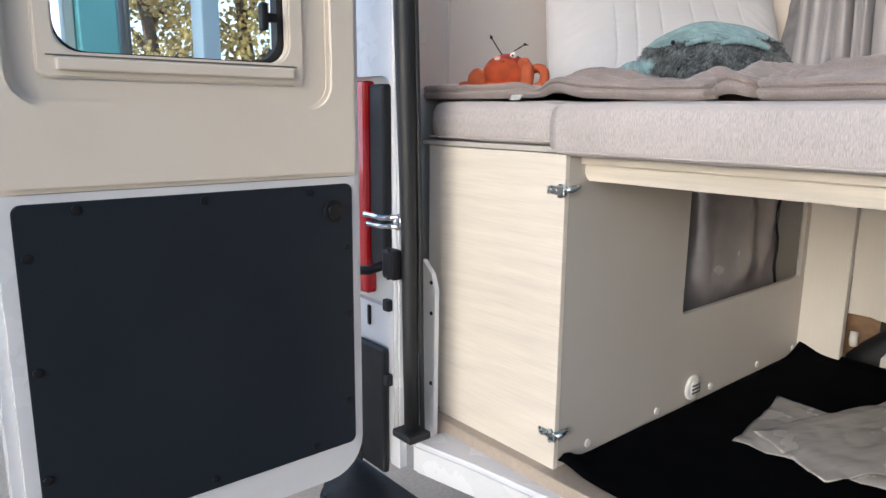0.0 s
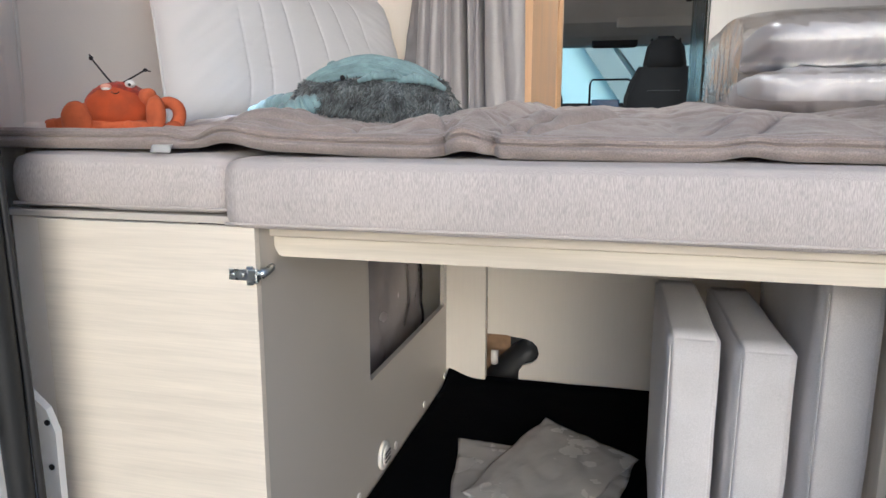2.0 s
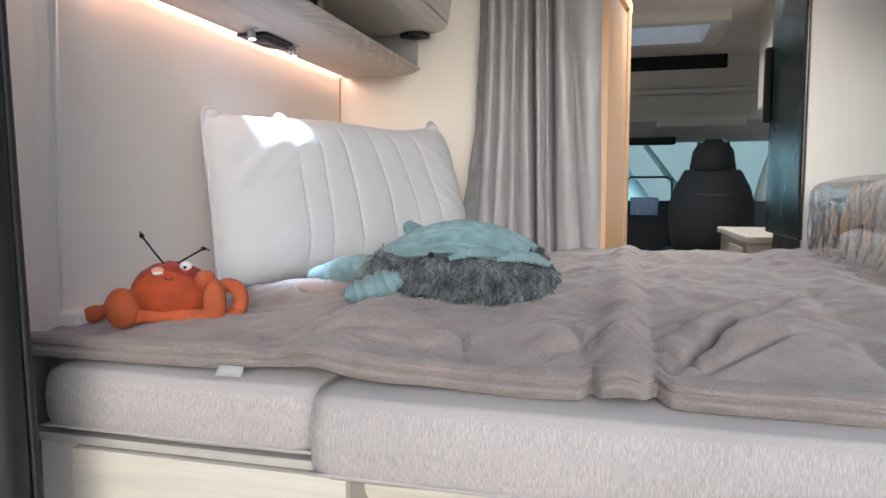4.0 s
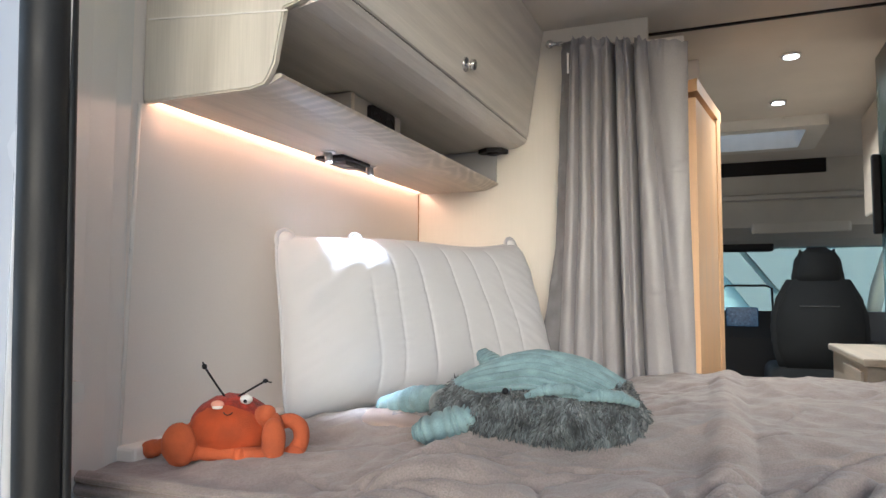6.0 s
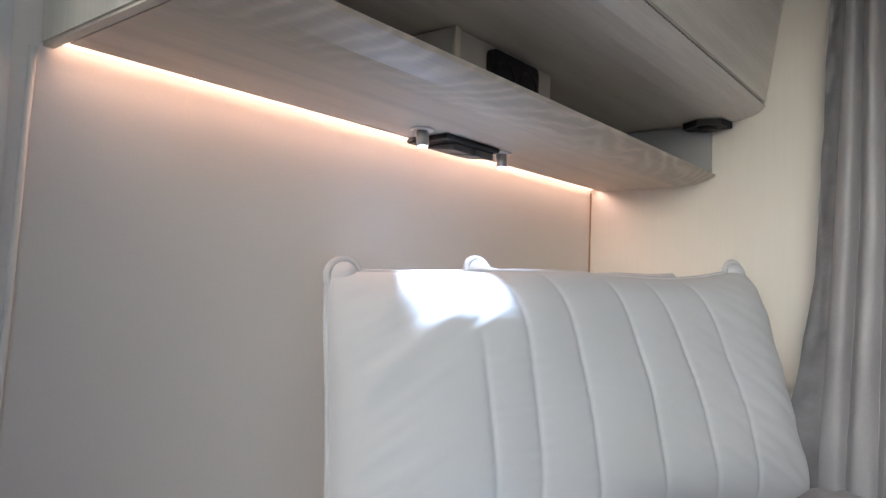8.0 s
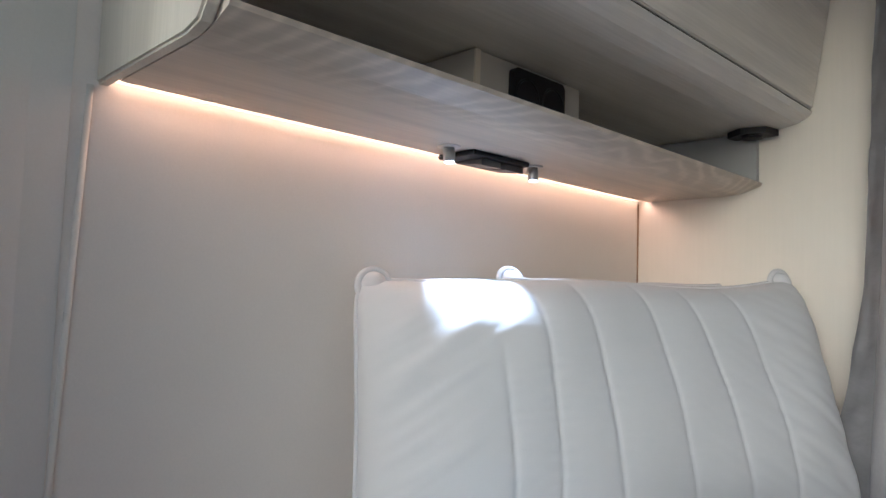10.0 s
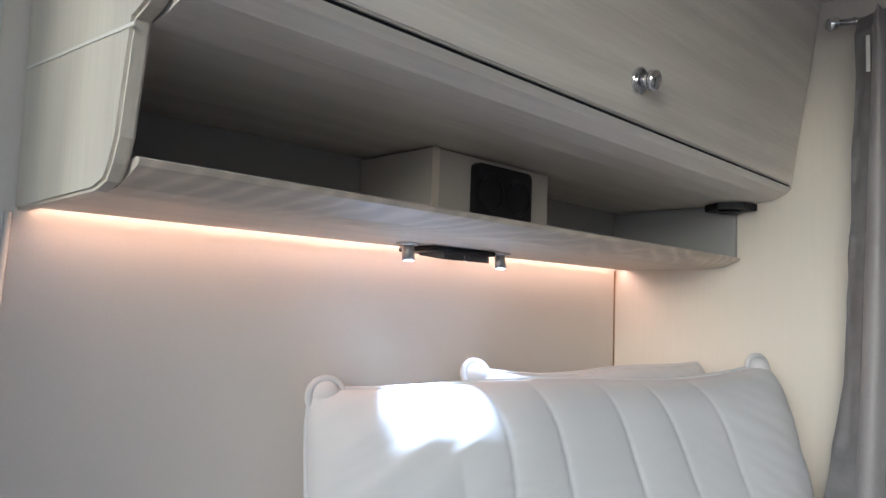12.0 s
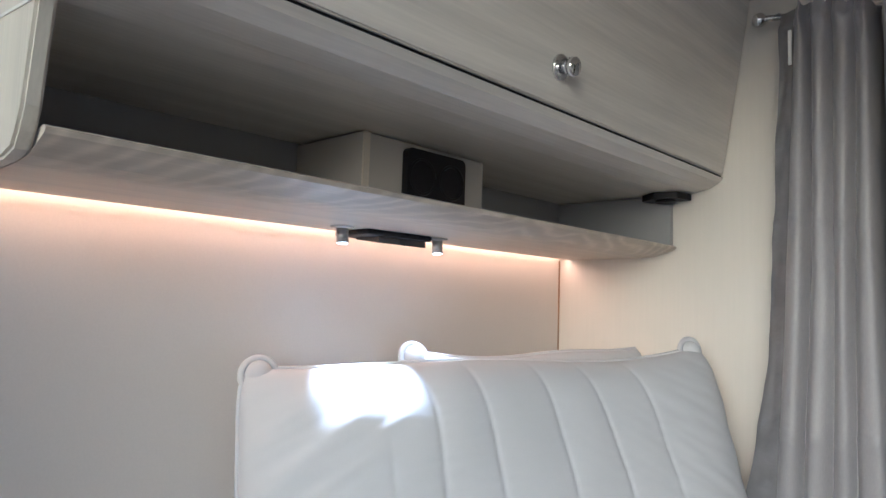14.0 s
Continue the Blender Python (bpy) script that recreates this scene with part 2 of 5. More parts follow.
def add_figure(m, amount, scale):
    """Arched growth-ring figure over the plain grain of a wood."""
    n, link = m.node_tree.nodes, m.node_tree.links.new
    p = n["Principled BSDF"]
    old = p.inputs["Base Color"].links[0].from_socket
    tc, mp, wave, rng, mul = (n.new("ShaderNode" + k) for k in ("TexCoord", "Mapping", "TexWave", "MapRange", "VectorMath"))
    mp.inputs["Scale"].default_value = scale
    wave.wave_type, wave.rings_direction = "RINGS", "Y"
    wave.inputs["Scale"].default_value, wave.inputs["Distortion"].default_value = 1.0, 9.0
    wave.inputs["Detail"].default_value, wave.inputs["Detail Scale"].default_value = 2.0, 0.8
    rng.inputs["To Min"].default_value, rng.inputs["To Max"].default_value = 1 - amount, 1 + amount * 0.4
    mul.operation = "SCALE"
    link(tc.outputs["Object"], mp.inputs[0]), link(mp.outputs[0], wave.inputs["Vector"]), link(wave.outputs["Fac"], rng.inputs["Value"])
    link(old, mul.inputs[0]), link(rng.outputs[0], mul.inputs["Scale"]), link(mul.outputs[0], p.inputs["Base Color"])


def add_cathedral(m, amount, y0, across, along):
    """Nested growth-ring arches round y0, as in a flat-sawn board."""
    n, link = m.node_tree.nodes, m.node_tree.links.new
    p = n["Principled BSDF"]
    old = p.inputs["Base Color"].links[0].from_socket
    tc, sep, tex, rng, mul = (n.new("ShaderNode" + k) for k in ("TexCoord", "SeparateXYZ", "TexNoise", "MapRange", "VectorMath"))

    def op(kind, a, b):
        q = n.new("ShaderNodeMath")
        q.operation = kind
        for i, w in enumerate((a, b)):
            if isinstance(w, float):
                q.inputs[i].default_value = w
            else:
                link(w, q.inputs[i])
        return q.outputs[0]

    tex.inputs["Scale"].default_value, tex.inputs["Detail"].default_value = 5.0, 3.0
    link(tc.outputs["Object"], sep.inputs[0]), link(tc.outputs["Object"], tex.inputs["Vector"])
    off = op("SUBTRACT", sep.outputs["Y"], y0)
    bend = op("MULTIPLY", op("MULTIPLY", off, off), along)
    phase = op("ADD", op("ADD", op("MULTIPLY", sep.outputs["X"], across), bend), op("MULTIPLY", tex.outputs["Fac"], 34.0))
    wave = op("POWER", op("ADD", op("MULTIPLY", op("SINE", phase, 0.0), 0.5), 0.5), 2.0)
    # strongest at the rounded edge, where the rings are cut at a slant
    edge = n.new("ShaderNodeMapRange")
    edge.inputs["From Min"].default_value, edge.inputs["From Max"].default_value = -1.52, -1.44
    edge.inputs["To Min"].default_value = 0.0
    link(sep.outputs["X"], edge.inputs["Value"])
    wave = op("MULTIPLY", wave, edge.outputs[0])
    rng.inputs["To Min"].default_value, rng.inputs["To Max"].default_value = 1 - amount * 0.3, 1 + amount
    link(wave, rng.inputs["Value"])
    mul.operation = "SCALE"
    link(old, mul.inputs[0]), link(rng.outputs[0], mul.inputs["Scale"]), link(mul.outputs[0], p.inputs["Base Color"])


add_cathedral(grain_m, 0.18, 2.30, 150.0, 150.0)
add_figure(end_m, 0.05, (3.0, 3.0, 1.4))
add_figure(taupe, 0.06, (7.0, 0.8, 8.0))
add_figure(wood_x, 0.03, (1.2, 9.0, 8.0))
floor_m = mat("pale_vinyl_floor", (0.40, 0.34, 0.27), 0.5, vary=0.1, scale=4, fine=0.06, fine_scale=80)

# ---- building tools ----


def box(bm, x0, x1, y0, y1, z0, z1, bev=0.0, seg=2):
    m = Matrix.LocRotScale(((x0 + x1) / 2, (y0 + y1) / 2, (z0 + z1) / 2), None, (x1 - x0, y1 - y0, z1 - z0))
    made = bmesh.ops.create_cube(bm, size=1.0, matrix=m)
    if bev:
        edges = {e for v in made["verts"] for e in v.link_edges}
        bmesh.ops.bevel(bm, geom=list(edges), offset=bev, segments=seg, affect="EDGES", profile=0.5)
    return bm


def put(axis, a, p):
    return {"x": (a, p[0], p[1]), "y": (p[0], a, p[1]), "z": (p[0], p[1], a)}[axis]


def prism(bm, pts, axis, a, b, mi=0):
    lo, hi = ([bm.verts.new(put(axis, d, p)) for p in pts] for d in (a, b))
    faces = [bm.faces.new(lo), bm.faces.new(hi[::-1])]
    for i in range(len(pts)):
        j = (i + 1) % len(pts)
        faces.append(bm.faces.new((lo[j], lo[i], hi[i], hi[j])))
    for f in faces:
        f.material_index = mi
    bmesh.ops.recalc_face_normals(bm, faces=faces)
    return bm


def rrect(u0, u1, v0, v1, r, n=5):
    pts = []
    for cu, cv, start in ((u1 - r, v1 - r, 0), (u0 + r, v1 - r, 90), (u0 + r, v0 + r, 180), (u1 - r, v0 + r, 270)):
        for i in range(n + 1):
            a = radians(start + 90 * i / n)
            pts.append((cu + r * math.cos(a), cv + r * math.sin(a)))
    return pts


def ring(bm, outer, inner, axis, a, b):
    """A plate between a and b with a hole; both outlines have the same number of points."""
    loops = [[bm.verts.new(put(axis, d, p)) for p in pts] for d in (a, b) for pts in (outer, inner)]
    n, faces = len(outer), []
    for p, q in ((0, 1), (1, 3), (3, 2), (2, 0)):
        for i in range(n):
            j = (i + 1) % n
            faces.append(bm.faces.new((loops[p][i], loops[p][j], loops[q][j], loops[q][i])))
    bmesh.ops.recalc_face_normals(bm, faces=faces)
    return bm


def tube(bm, pts, r, n=10, mi=0):
    pts = [Vector(p) for p in pts]
    radii = r if isinstance(r, (list, tuple)) else [r] * len(pts)
    rings, side = [], None
    for i, p in enumerate(pts):
        d = (pts[min(i + 1, len(pts) - 1)] - pts[max(i - 1, 0)]).normalized()
        if side is None:
            side = d.orthogonal().normalized()
        side = (side - d * side.dot(d)).normalized()
        up = d.cross(side)
        rings.append([bm.verts.new(p + radii[i] * (math.cos(2 * math.pi * k / n) * side + math.sin(2 * math.pi * k / n) * up)) for k in range(n)])
    faces = [bm.faces.new(rings[0][::-1]), bm.faces.new(rings[-1])]
    for a, b in zip(rings, rings[1:]):
        for k in range(n):
            faces.append(bm.faces.new((a[k], a[(k + 1) % n], b[(k + 1) % n], b[k])))
    for f in faces:
        f.material_index, f.smooth = mi, True
    return bm


def blob(bm, c, r, turn=None, mi=0, u=18, v=12):
    m = Matrix.LocRotScale(c, turn, r)
    made = bmesh.ops.create_uvsphere(bm, u_segments=u, v_segments=v, radius=1.0, matrix=m)
    for f in {f for w in made["verts"] for f in w.link_faces}:
        f.material_index, f.smooth = mi, True
    return made["verts"]


def disc(bm, c, axis_way, r, h, n=24, mi=0, taper=1.0):
    c, w = Vector(c), Vector(axis_way).normalized()
    return tube(bm, [c, c + w * h * 0.85, c + w * h], [r, r * taper, r * taper * 0.88], n, mi)


def sheet(bm, fn, nu, nv, mi=0):
    """A grid surface through fn(u, v), both from 0 to 1."""
    g = [[bm.verts.new(fn(i / nu, j / nv)) for j in range(nv + 1)] for i in range(nu + 1)]
    for i in range(nu):
        for j in range(nv):
            f = bm.faces.new((g[i][j], g[i + 1][j], g[i + 1][j + 1], g[i][j + 1]))
            f.smooth, f.material_index = True, mi
    return g


def mesh(name, bm, materials, smooth=False):
    me = bpy.data.meshes.new(name)
    bm.to_mesh(me)
    bm.free()
    for m in materials if isinstance(materials, (list, tuple)) else [materials]:
        me.materials.append(m)
    if smooth:
        for p in me.polygons:
            p.use_smooth = True
    return new(name, me)


def part(name, bm, material, parent, label="", smooth=False):
    ob = mesh(name, bm, material, smooth)
    ob.parent = parent
    ob.matrix_parent_inverse = WHERE[parent.name].inverted()
    WHERE[ob.name] = Matrix.Identity(4)
    return tagged(ob, label) if label else ob


WHERE = {}


def thing(name, base, label, category, group="", kind=""):
    ob = new(name)
    ob.empty_display_size = 0.05
    ob.location = base
    WHERE[ob.name] = Matrix.Translation(base)
    return tagged(ob, label, category, group, kind)


def solid(name, bm, material, label, category, group="", kind="", smooth=False):
    ob = mesh(name, bm, material, smooth)
    WHERE[ob.name] = Matrix.Identity(4)
    return tagged(ob, label, category, group, kind)


def B(*a, **k):
    return box(bmesh.new(), *a, **k)


def wob(x, y, z, s, seed=0):
    return noise.noise((x * s + seed * 7.3, y * s - seed * 3.1, z * s + seed))


# ---- plan ----
WX, PY, CEIL, RX = -1.715, 2.785, 2.11, 0.42
SHELF_Z, CABX, CABY = 1.590, -1.096, 1.364

# ---- ground and surroundings ----
bm = bmesh.new()
box(bm, -60, 60, -60, 80, -0.72, -0.62)
solid("ground", bm, paving_m, "tan floor under and round the van", "ground", kind="structure")

hall = thing("building", (0, 16, -0.62), "grey building with a slanted pale facade ahead of the van", "building")
part("wall", B(-14, 14, 16, 17, -0.62, 6.5), pale_m, hall)
bm = bmesh.new()
prism(bm, [(-3.6, -0.6), (-1.9, 2.75), (0.6, -0.6)], "y", 15.7, 15.98)
part("gable", bm, pale_m, hall)
bm = bmesh.new()
prism(bm, [(-1.55, 2.9), (-1.0, 2.9), (1.6, -0.6), (0.9, -0.6)], "y", 15.6, 15.98)
part("slanted_panel", bm, house_m, hall)
bm = bmesh.new()
prism(bm, [(-0.95, 4.5), (3.2, 4.5), (3.2, -0.5), (1.7, -0.5), (-0.95, 3.0)], "y", 15.62, 15.98)
part("dark_front", bm, house_m, hall)

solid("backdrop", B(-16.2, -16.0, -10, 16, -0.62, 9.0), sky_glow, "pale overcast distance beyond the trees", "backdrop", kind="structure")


def autumn_tree(tx, ty, high, wide, seed):
    t = thing("tree", (tx, ty, -0.62), "tree with yellow autumn leaves beyond the door window", "tree", "autumn trees")
    rnd = random.Random(seed)
    bm = bmesh.new()
    tube(bm, [(tx, ty, -0.62), (tx + 0.05, ty + 0.05, 0.3 * high), (tx - 0.05, ty - 0.05, 0.6 * high), (tx, ty, high)], [0.14, 0.11, 0.07, 0.02], 8)
    for k in range(12):
        a, z = k * 2.4, (0.15 + 0.06 * k) * high
        dx, dy = wide * math.cos(a), wide * math.sin(a)
        tube(bm, [(tx, ty, z), (tx + 0.5 * dx, ty + 0.5 * dy, z + 0.35), (tx + 0.95 * dx, ty + 0.95 * dy, z + 0.55)], [0.045, 0.028, 0.008], 6)
    part("trunk", bm, bark, t)
    bm = bmesh.new()
    for k in range(9000):
        d = Vector((rnd.gauss(0, 1), rnd.gauss(0, 1), rnd.gauss(0, 1))).normalized() * rnd.random() ** 0.4
        c = Vector((tx, ty, 0.52 * high)) + Vector((d.x * wide, d.y * wide, d.z * 0.55 * high))
        if noise.noise(c * 1.9) < -0.10:
            continue
        u = Vector((rnd.gauss(0, 1), rnd.gauss(0, 1), rnd.gauss(0, 1))).normalized() * 0.038
        w = u.orthogonal().normalized() * 0.026
        bm.faces.new([bm.verts.new(c + q) for q in (u, w, -u, -w)])
    part("crown", bm, leaf_m, t)


autumn_tree(-9.6, 3.15, 3.9, 0.75, 4)
autumn_tree(-9.4, 4.35, 4.2, 0.62, 9)
for y0, y1, m_, lab in ((1.23, 1.46, teal_paint, "teal painted post standing outside"), (1.50, 1.535, plastic_grey, "slim dark pole standing outside"),
                        (2.0, 2.13, blue_paint, "pale blue post standing outside"), (0.72, 1.02, teal_paint, "wide teal painted post standing outside")):
    solid("post", B(-5.1, -4.9, y0, y1, -0.62, 4.2, bev=0.012), m_, lab, "post", "posts outside")
solid("post", B(-5.12, -5.0, 1.165, 1.226, -0.62, 4.2, bev=0.01), plastic_white, "slim white post beside a teal one", "post", "posts outside")

# ---- van shell ----
bm = bmesh.new()
box(bm, -1.78, RX + 0.06, 1.33, 6.6, -0.06, 0.0, bev=0.004)
solid("floor", bm, floor_m, "pale vinyl van floor", "floor", kind="structure")

bm = bmesh.new()
box(bm, WX - 0.03, WX, 1.515, PY, 0.0, CEIL)
solid("wall_left", bm, lining, "off-white smooth wall lining behind the pillows", "wall", kind="structure")
bm = bmesh.new()
tube(bm, [(WX + 0.001, 1.516, 0.82), (WX + 0.001, 1.540, 1.585)], 0.004, 8)
solid("trim_wall_edge", bm, plastic_white, "thin white edge strip of the wall lining", "trim", kind="structure")
solid("trim_wall_ledge", B(WX + 0.0005, WX + 0.045, 1.512, 2.70, 0.80, 0.976, bev=0.006), lining, "cream ledge along the wall at mattress height", "trim", kind="structure")
bm = bmesh.new()
tube(bm, [(WX + 0.001, PY - 0.001, 0.99), (WX + 0.001, PY - 0.001, 1.588)], 0.0022, 6)
solid("trim_corner_joint", bm, brown_board, "thin brown joint between wall and partition", "trim", kind="structure")
box_ = B(RX, RX + 0.03, 1.25, 5.05, 0.0, CEIL)
solid("wall_right", box_, lining, "off-white wall lining on the far side of the bed", "wall", kind="structure")
bm = bmesh.new()
prism(bm, [(-1.50, 1.222), (-1.545, 1.238), (-1.60, 1.29), (-1.66, 1.39), (-1.70, 1.475), (-1.713, 1.52), (-1.78, 1.52), (-1.78, 1.215)], "z", -0.05, CEIL)
solid("wall_rear_post", bm, post_m, "pale lining of the rear corner post", "wall", kind="structure", smooth=False)
# the rear post's mirror image closes the other corner
bm = bmesh.new()
box(bm, 0.37, RX + 0.06, 1.2, 1.5, -0.05, CEIL, bev=0.02)
solid("wall_rear_post_right", bm, lining, "pale lining of the other rear corner post", "wall", kind="structure")
bm = bmesh.new()
box(bm, -1.80, RX + 0.06, 1.2, 2.9295, CEIL, CEIL + 0.05)
solid("ceiling", bm, ceiling_m, "pale felt ceiling over the bed", "ceiling", kind="structure")
bm = bmesh.new()
for x0, x1, y0, y1 in ((-1.80, RX + 0.06, 2.9425, 4.33), (-1.80, -0.95, 4.33, 4.83), (-0.30, RX + 0.06, 4.33, 4.83), (-1.80, RX + 0.06, 4.83, 5.45)):
    box(bm, x0, x1, y0, y1, CEIL + 0.002, CEIL + 0.05)
solid("ceiling_living", bm, ceiling_m, "brown-tinted ceiling of the living area", "ceiling", kind="structure")

bm = bmesh.new()
box(bm, -1.80, -1.77, PY, 5.05, 0.0, CEIL)
solid("wall_left_living", bm, lining, "off-white wall of the living area", "wall", kind="structure")
for x0, x1 in ((-1.80, -1.76), (RX + 0.01, RX + 0.05)):
    solid("wall_cab_side", B(x0, x1, 5.05, 6.5, -0.05, 1.05), cab_dark, "dark lower side wall of the cab", "wall", kind="structure")
bm = bmesh.new()
box(bm, -1.80, RX + 0.05, 2.930, 2.942, CEIL - 0.006, CEIL + 0.03)
solid("trim_ceiling_joint", bm, plastic_black, "dark joint line across the ceiling", "trim", kind="structure")
bm = bmesh.new()
prism(bm, rrect(1.300, 1.347, 1.082, 1.112, 0.006, 3), "x", -1.64, -1.600)
solid("trim_post_clip", bm, plastic_white, "small cream clip on the rear post lining", "trim", kind="structure")

# partition between the bed and the living area
bm = bmesh.new()
box(bm, WX, -0.936, PY, PY + 0.03, 0.80, CEIL)
box(bm, -0.936, -0.83, PY, PY + 0.03, 0.80, 2.035)
solid("wall_partition", bm, pale_lam, "pale wood partition beside the curtain", "wall", kind="structure")
bm = bmesh.new()
box(bm, -0.222, RX, PY, PY + 0.03, 0.80, CEIL)
solid("wall_partition_right", bm, white_lining, "pale partition wall behind the wrapped bedding", "wall", kind="structure")
bm = bmesh.new()
prism(bm, [(-0.944, 0.80), (RX, 0.80), (RX, 0.0), (-0.822, 0.0), (-0.822, 0.05), (-0.806, 0.074), (-0.775, 0.084), (-0.755, 0.10), (-0.747, 0.125), (-0.754, 0.152), (-0.772, 0.170), (-0.80, 0.180), (-0.845, 0.184), (-0.87, 0.19), (-0.944, 0.19)], "y", PY + 0.002, PY + 0.02)
solid("wall_under_bed", bm, pale_lam, "pale wood back panel under the bed", "wall", kind="structure")
bm = bmesh.new()
box(bm, -1.10, -0.945, PY - 0.03, PY, 0.0, 0.80, bev=0.002)
solid("trim_under_bed", bm, pale_lam, "pale upright strip beside the back panel", "trim", kind="structure")
bm = bmesh.new()
box(bm, -1.0, -0.872, PY + 0.12, PY + 0.14, 0.0, 0.30)
solid("wall_recess", bm, brown_board, "raw brown board seen in the cut-out", "wall", kind="structure")
# added dark board: the shade behind the cut-out is in its colour
solid("wall_recess_shade", B(-0.8715, -0.62, PY + 0.121, PY + 0.14, 0.0, 0.30), void_m, "near-black board standing in for the shade behind the cut-out", "wall", kind="structure")
bm = bmesh.new()
tube(bm, [(-0.915, PY + 0.09, -0.03), (-0.86, PY + 0.09, 0.03), (-0.81, PY + 0.09, 0.08), (-0.775, PY + 0.09, 0.115), (-0.755, PY + 0.09, 0.130)], [0.062, 0.066, 0.064, 0.056, 0.03], 18)
solid("hose", bm, rubber, "black duct bend in the cut-out under the bed", "hose", smooth=True)
bm = bmesh.new()
tube(bm, [(-0.915, PY + 0.005, 0.075), (-0.915, PY - 0.002, 0.10), (-0.915, PY + 0.005, 0.125)], 0.014, 12)
solid("clip", bm, plastic_white, "small white plastic clip in the cut-out", "clip", smooth=True)

# oak side wall of the washroom and its sliding door frame
oakwall = thing("door_frame", (-0.79, 3.0, 0.0), "warm oak washroom door frame beside the passage", "door frame")
bm = bmesh.new()
prism(bm, [(-0.85, PY + 0.003), (-0.80, PY + 0.003), (-0.748, 3.16), (-0.80, 3.17)], "z", 0.80, 1.84)
part("panel", bm, oak, oakwall)
bm = bmesh.new()
prism(bm, [(-0.80, 3.18), (-0.744, 3.175), (-0.733, 3.20), (-0.733, 3.25), (-0.80, 3.25)], "z", 0.0, 1.86)
part("post", bm, oak, oakwall)
bm = bmesh.new()
prism(bm, [(-0.845, PY + 0.035), (-0.795, PY + 0.005), (-0.73, 3.25), (-0.80, 3.25)], "z", 1.862, 1.90)
part("header", bm, oak, oakwall)
bm = bmesh.new()
box(bm, -1.70, -0.80, 3.26, 3.29, 0.0, CEIL)
solid("wall_washroom", bm, lining, "pale washroom wall behind the oak frame", "wall", kind="structure")

fridge = thing("refrigerator", (-0.1, 3.04, 1.04), "tall dark glossy refrigerator facing the passage", "refrigerator")
part("body", B(-0.21, 0.3, 2.82, 3.30, 0.0, 2.08, bev=0.004), cab_dark, fridge)
part("door", B(-0.235, -0.212, 2.80, 3.31, 1.05, 2.06, bev=0.006), fridge_m, fridge)
bm = bmesh.new()
box(bm, -0.262, -0.236, 3.27, 3.30, 1.45, 1.72, bev=0.006)
part("handle", bm, plastic_black, fridge)
cab = thing("kitchen_cabinet", (-0.1, 3.7, 0.0), "pale wood kitchen unit beside the passage", "cabinet")
part("body", B(-0.285, 0.3, 3.36, 4.15, 0.0, 1.0, bev=0.004), wood_y, cab)
part("worktop", B(-0.30, 0.3, 3.33, 4.18, 1.002, 1.03, bev=0.006), wood_y, cab)
part("drawer", B(-0.298, -0.287, 3.40, 3.78, 0.80, 0.98, bev=0.003), wood_y, cab)
bm = bmesh.new()
disc(bm, (-0.298, 3.6, 0.90), (-1, 0, 0), 0.014, 0.02)
part("knob", bm, chrome, cab)
bm = bmesh.new()
box(bm, -0.10, 0.3, 3.34, 4.4, 1.62, CEIL, bev=0.01)
solid("wall_cabinet", bm, wood_y, "pale overhead cabinet past the refrigerator", "cabinet")

# skylight and its frame
skyl = thing("skylight", (-0.62, 4.58, CEIL), "pale roof hatch with a white frame", "skylight")
bm = bmesh.new()
ring(bm, rrect(-1.0, -0.25, 4.28, 4.88, 0.02), rrect(-0.95, -0.34, 4.36, 4.80, 0.02), "z", CEIL - 0.05, CEIL + 0.02)
part("frame", bm, plastic_white, skyl)
bm = bmesh.new()
ring(bm, rrect(-0.96, -0.29, 4.32, 4.84, 0.02), rrect(-0.95, -0.34, 4.36, 4.80, 0.02), "z", CEIL + 0.02, CEIL + 0.12)
part("shaft", bm, plastic_white, skyl)
o = part("pane", B(-0.96, -0.29, 4.32, 4.84, CEIL + 0.122, CEIL + 0.13), opal, skyl)
for y in (3.326, 3.97):
    spot = thing("ceiling_spot", (-0.49, y, CEIL), "small round lit ceiling spot with a chrome rim", "ceiling lamp", "ceiling spots")
    bm = bmesh.new()
    tube(bm, [(-0.49, y, CEIL), (-0.49, y, CEIL - 0.008)], [0.036, 0.032], 24)
    part("rim", bm, chrome, spot)
    bm = bmesh.new()
    tube(bm, [(-0.49, y, CEIL - 0.0085), (-0.49, y, CEIL - 0.011)], [0.026, 0.024], 24)
    part("lens", bm, cool_led, spot)
    lamp("ceiling_spot_light", "SPOT", look((-0.49, y, CEIL - 0.02), (-0.49, y, 0)), 32, (1.0, 0.84, 0.64), cone=150, blend=0.7)

# ---- cab ----
shelf = thing("cab_shelf", (-0.6, 5.45, 2.0), "grey storage shelf with a dark opening over the cab", "shelf")
bm = bmesh.new()
ring(bm, rrect(-1.80, RX + 0.05, 1.90, CEIL + 0.2, 0.01), rrect(-1.1, -0.115, 2.02, 2.155, 0.02), "y", 5.45, 5.50)
part("front", bm, head_m, shelf)
part("back", B(-1.15, -0.05, 5.51, 5.8, 2.0, 2.2), void_m, shelf)
bm = bmesh.new()
prism(bm, [(5.45, 1.90), (5.40, 1.885), (5.40, 1.86), (5.9, 1.86), (5.9, 1.90)], "x", -1.78, RX + 0.04)
part("lip", bm, head_m, shelf)
bm = bmesh.new()
prism(bm, [(5.5, 1.855), (5.62, 1.70), (5.9, 1.635), (6.35, 1.60), (6.35, 1.9), (5.5, 1.9)], "x", -1.78, RX + 0.04)
solid("ceiling_cab", bm, head_m, "grey cab headliner above the windscreen", "ceiling", kind="structure")
bm = bmesh.new()
box(bm, -0.55, 0.03, 5.60, 5.66, 1.655, 1.735, bev=0.015, seg=3)
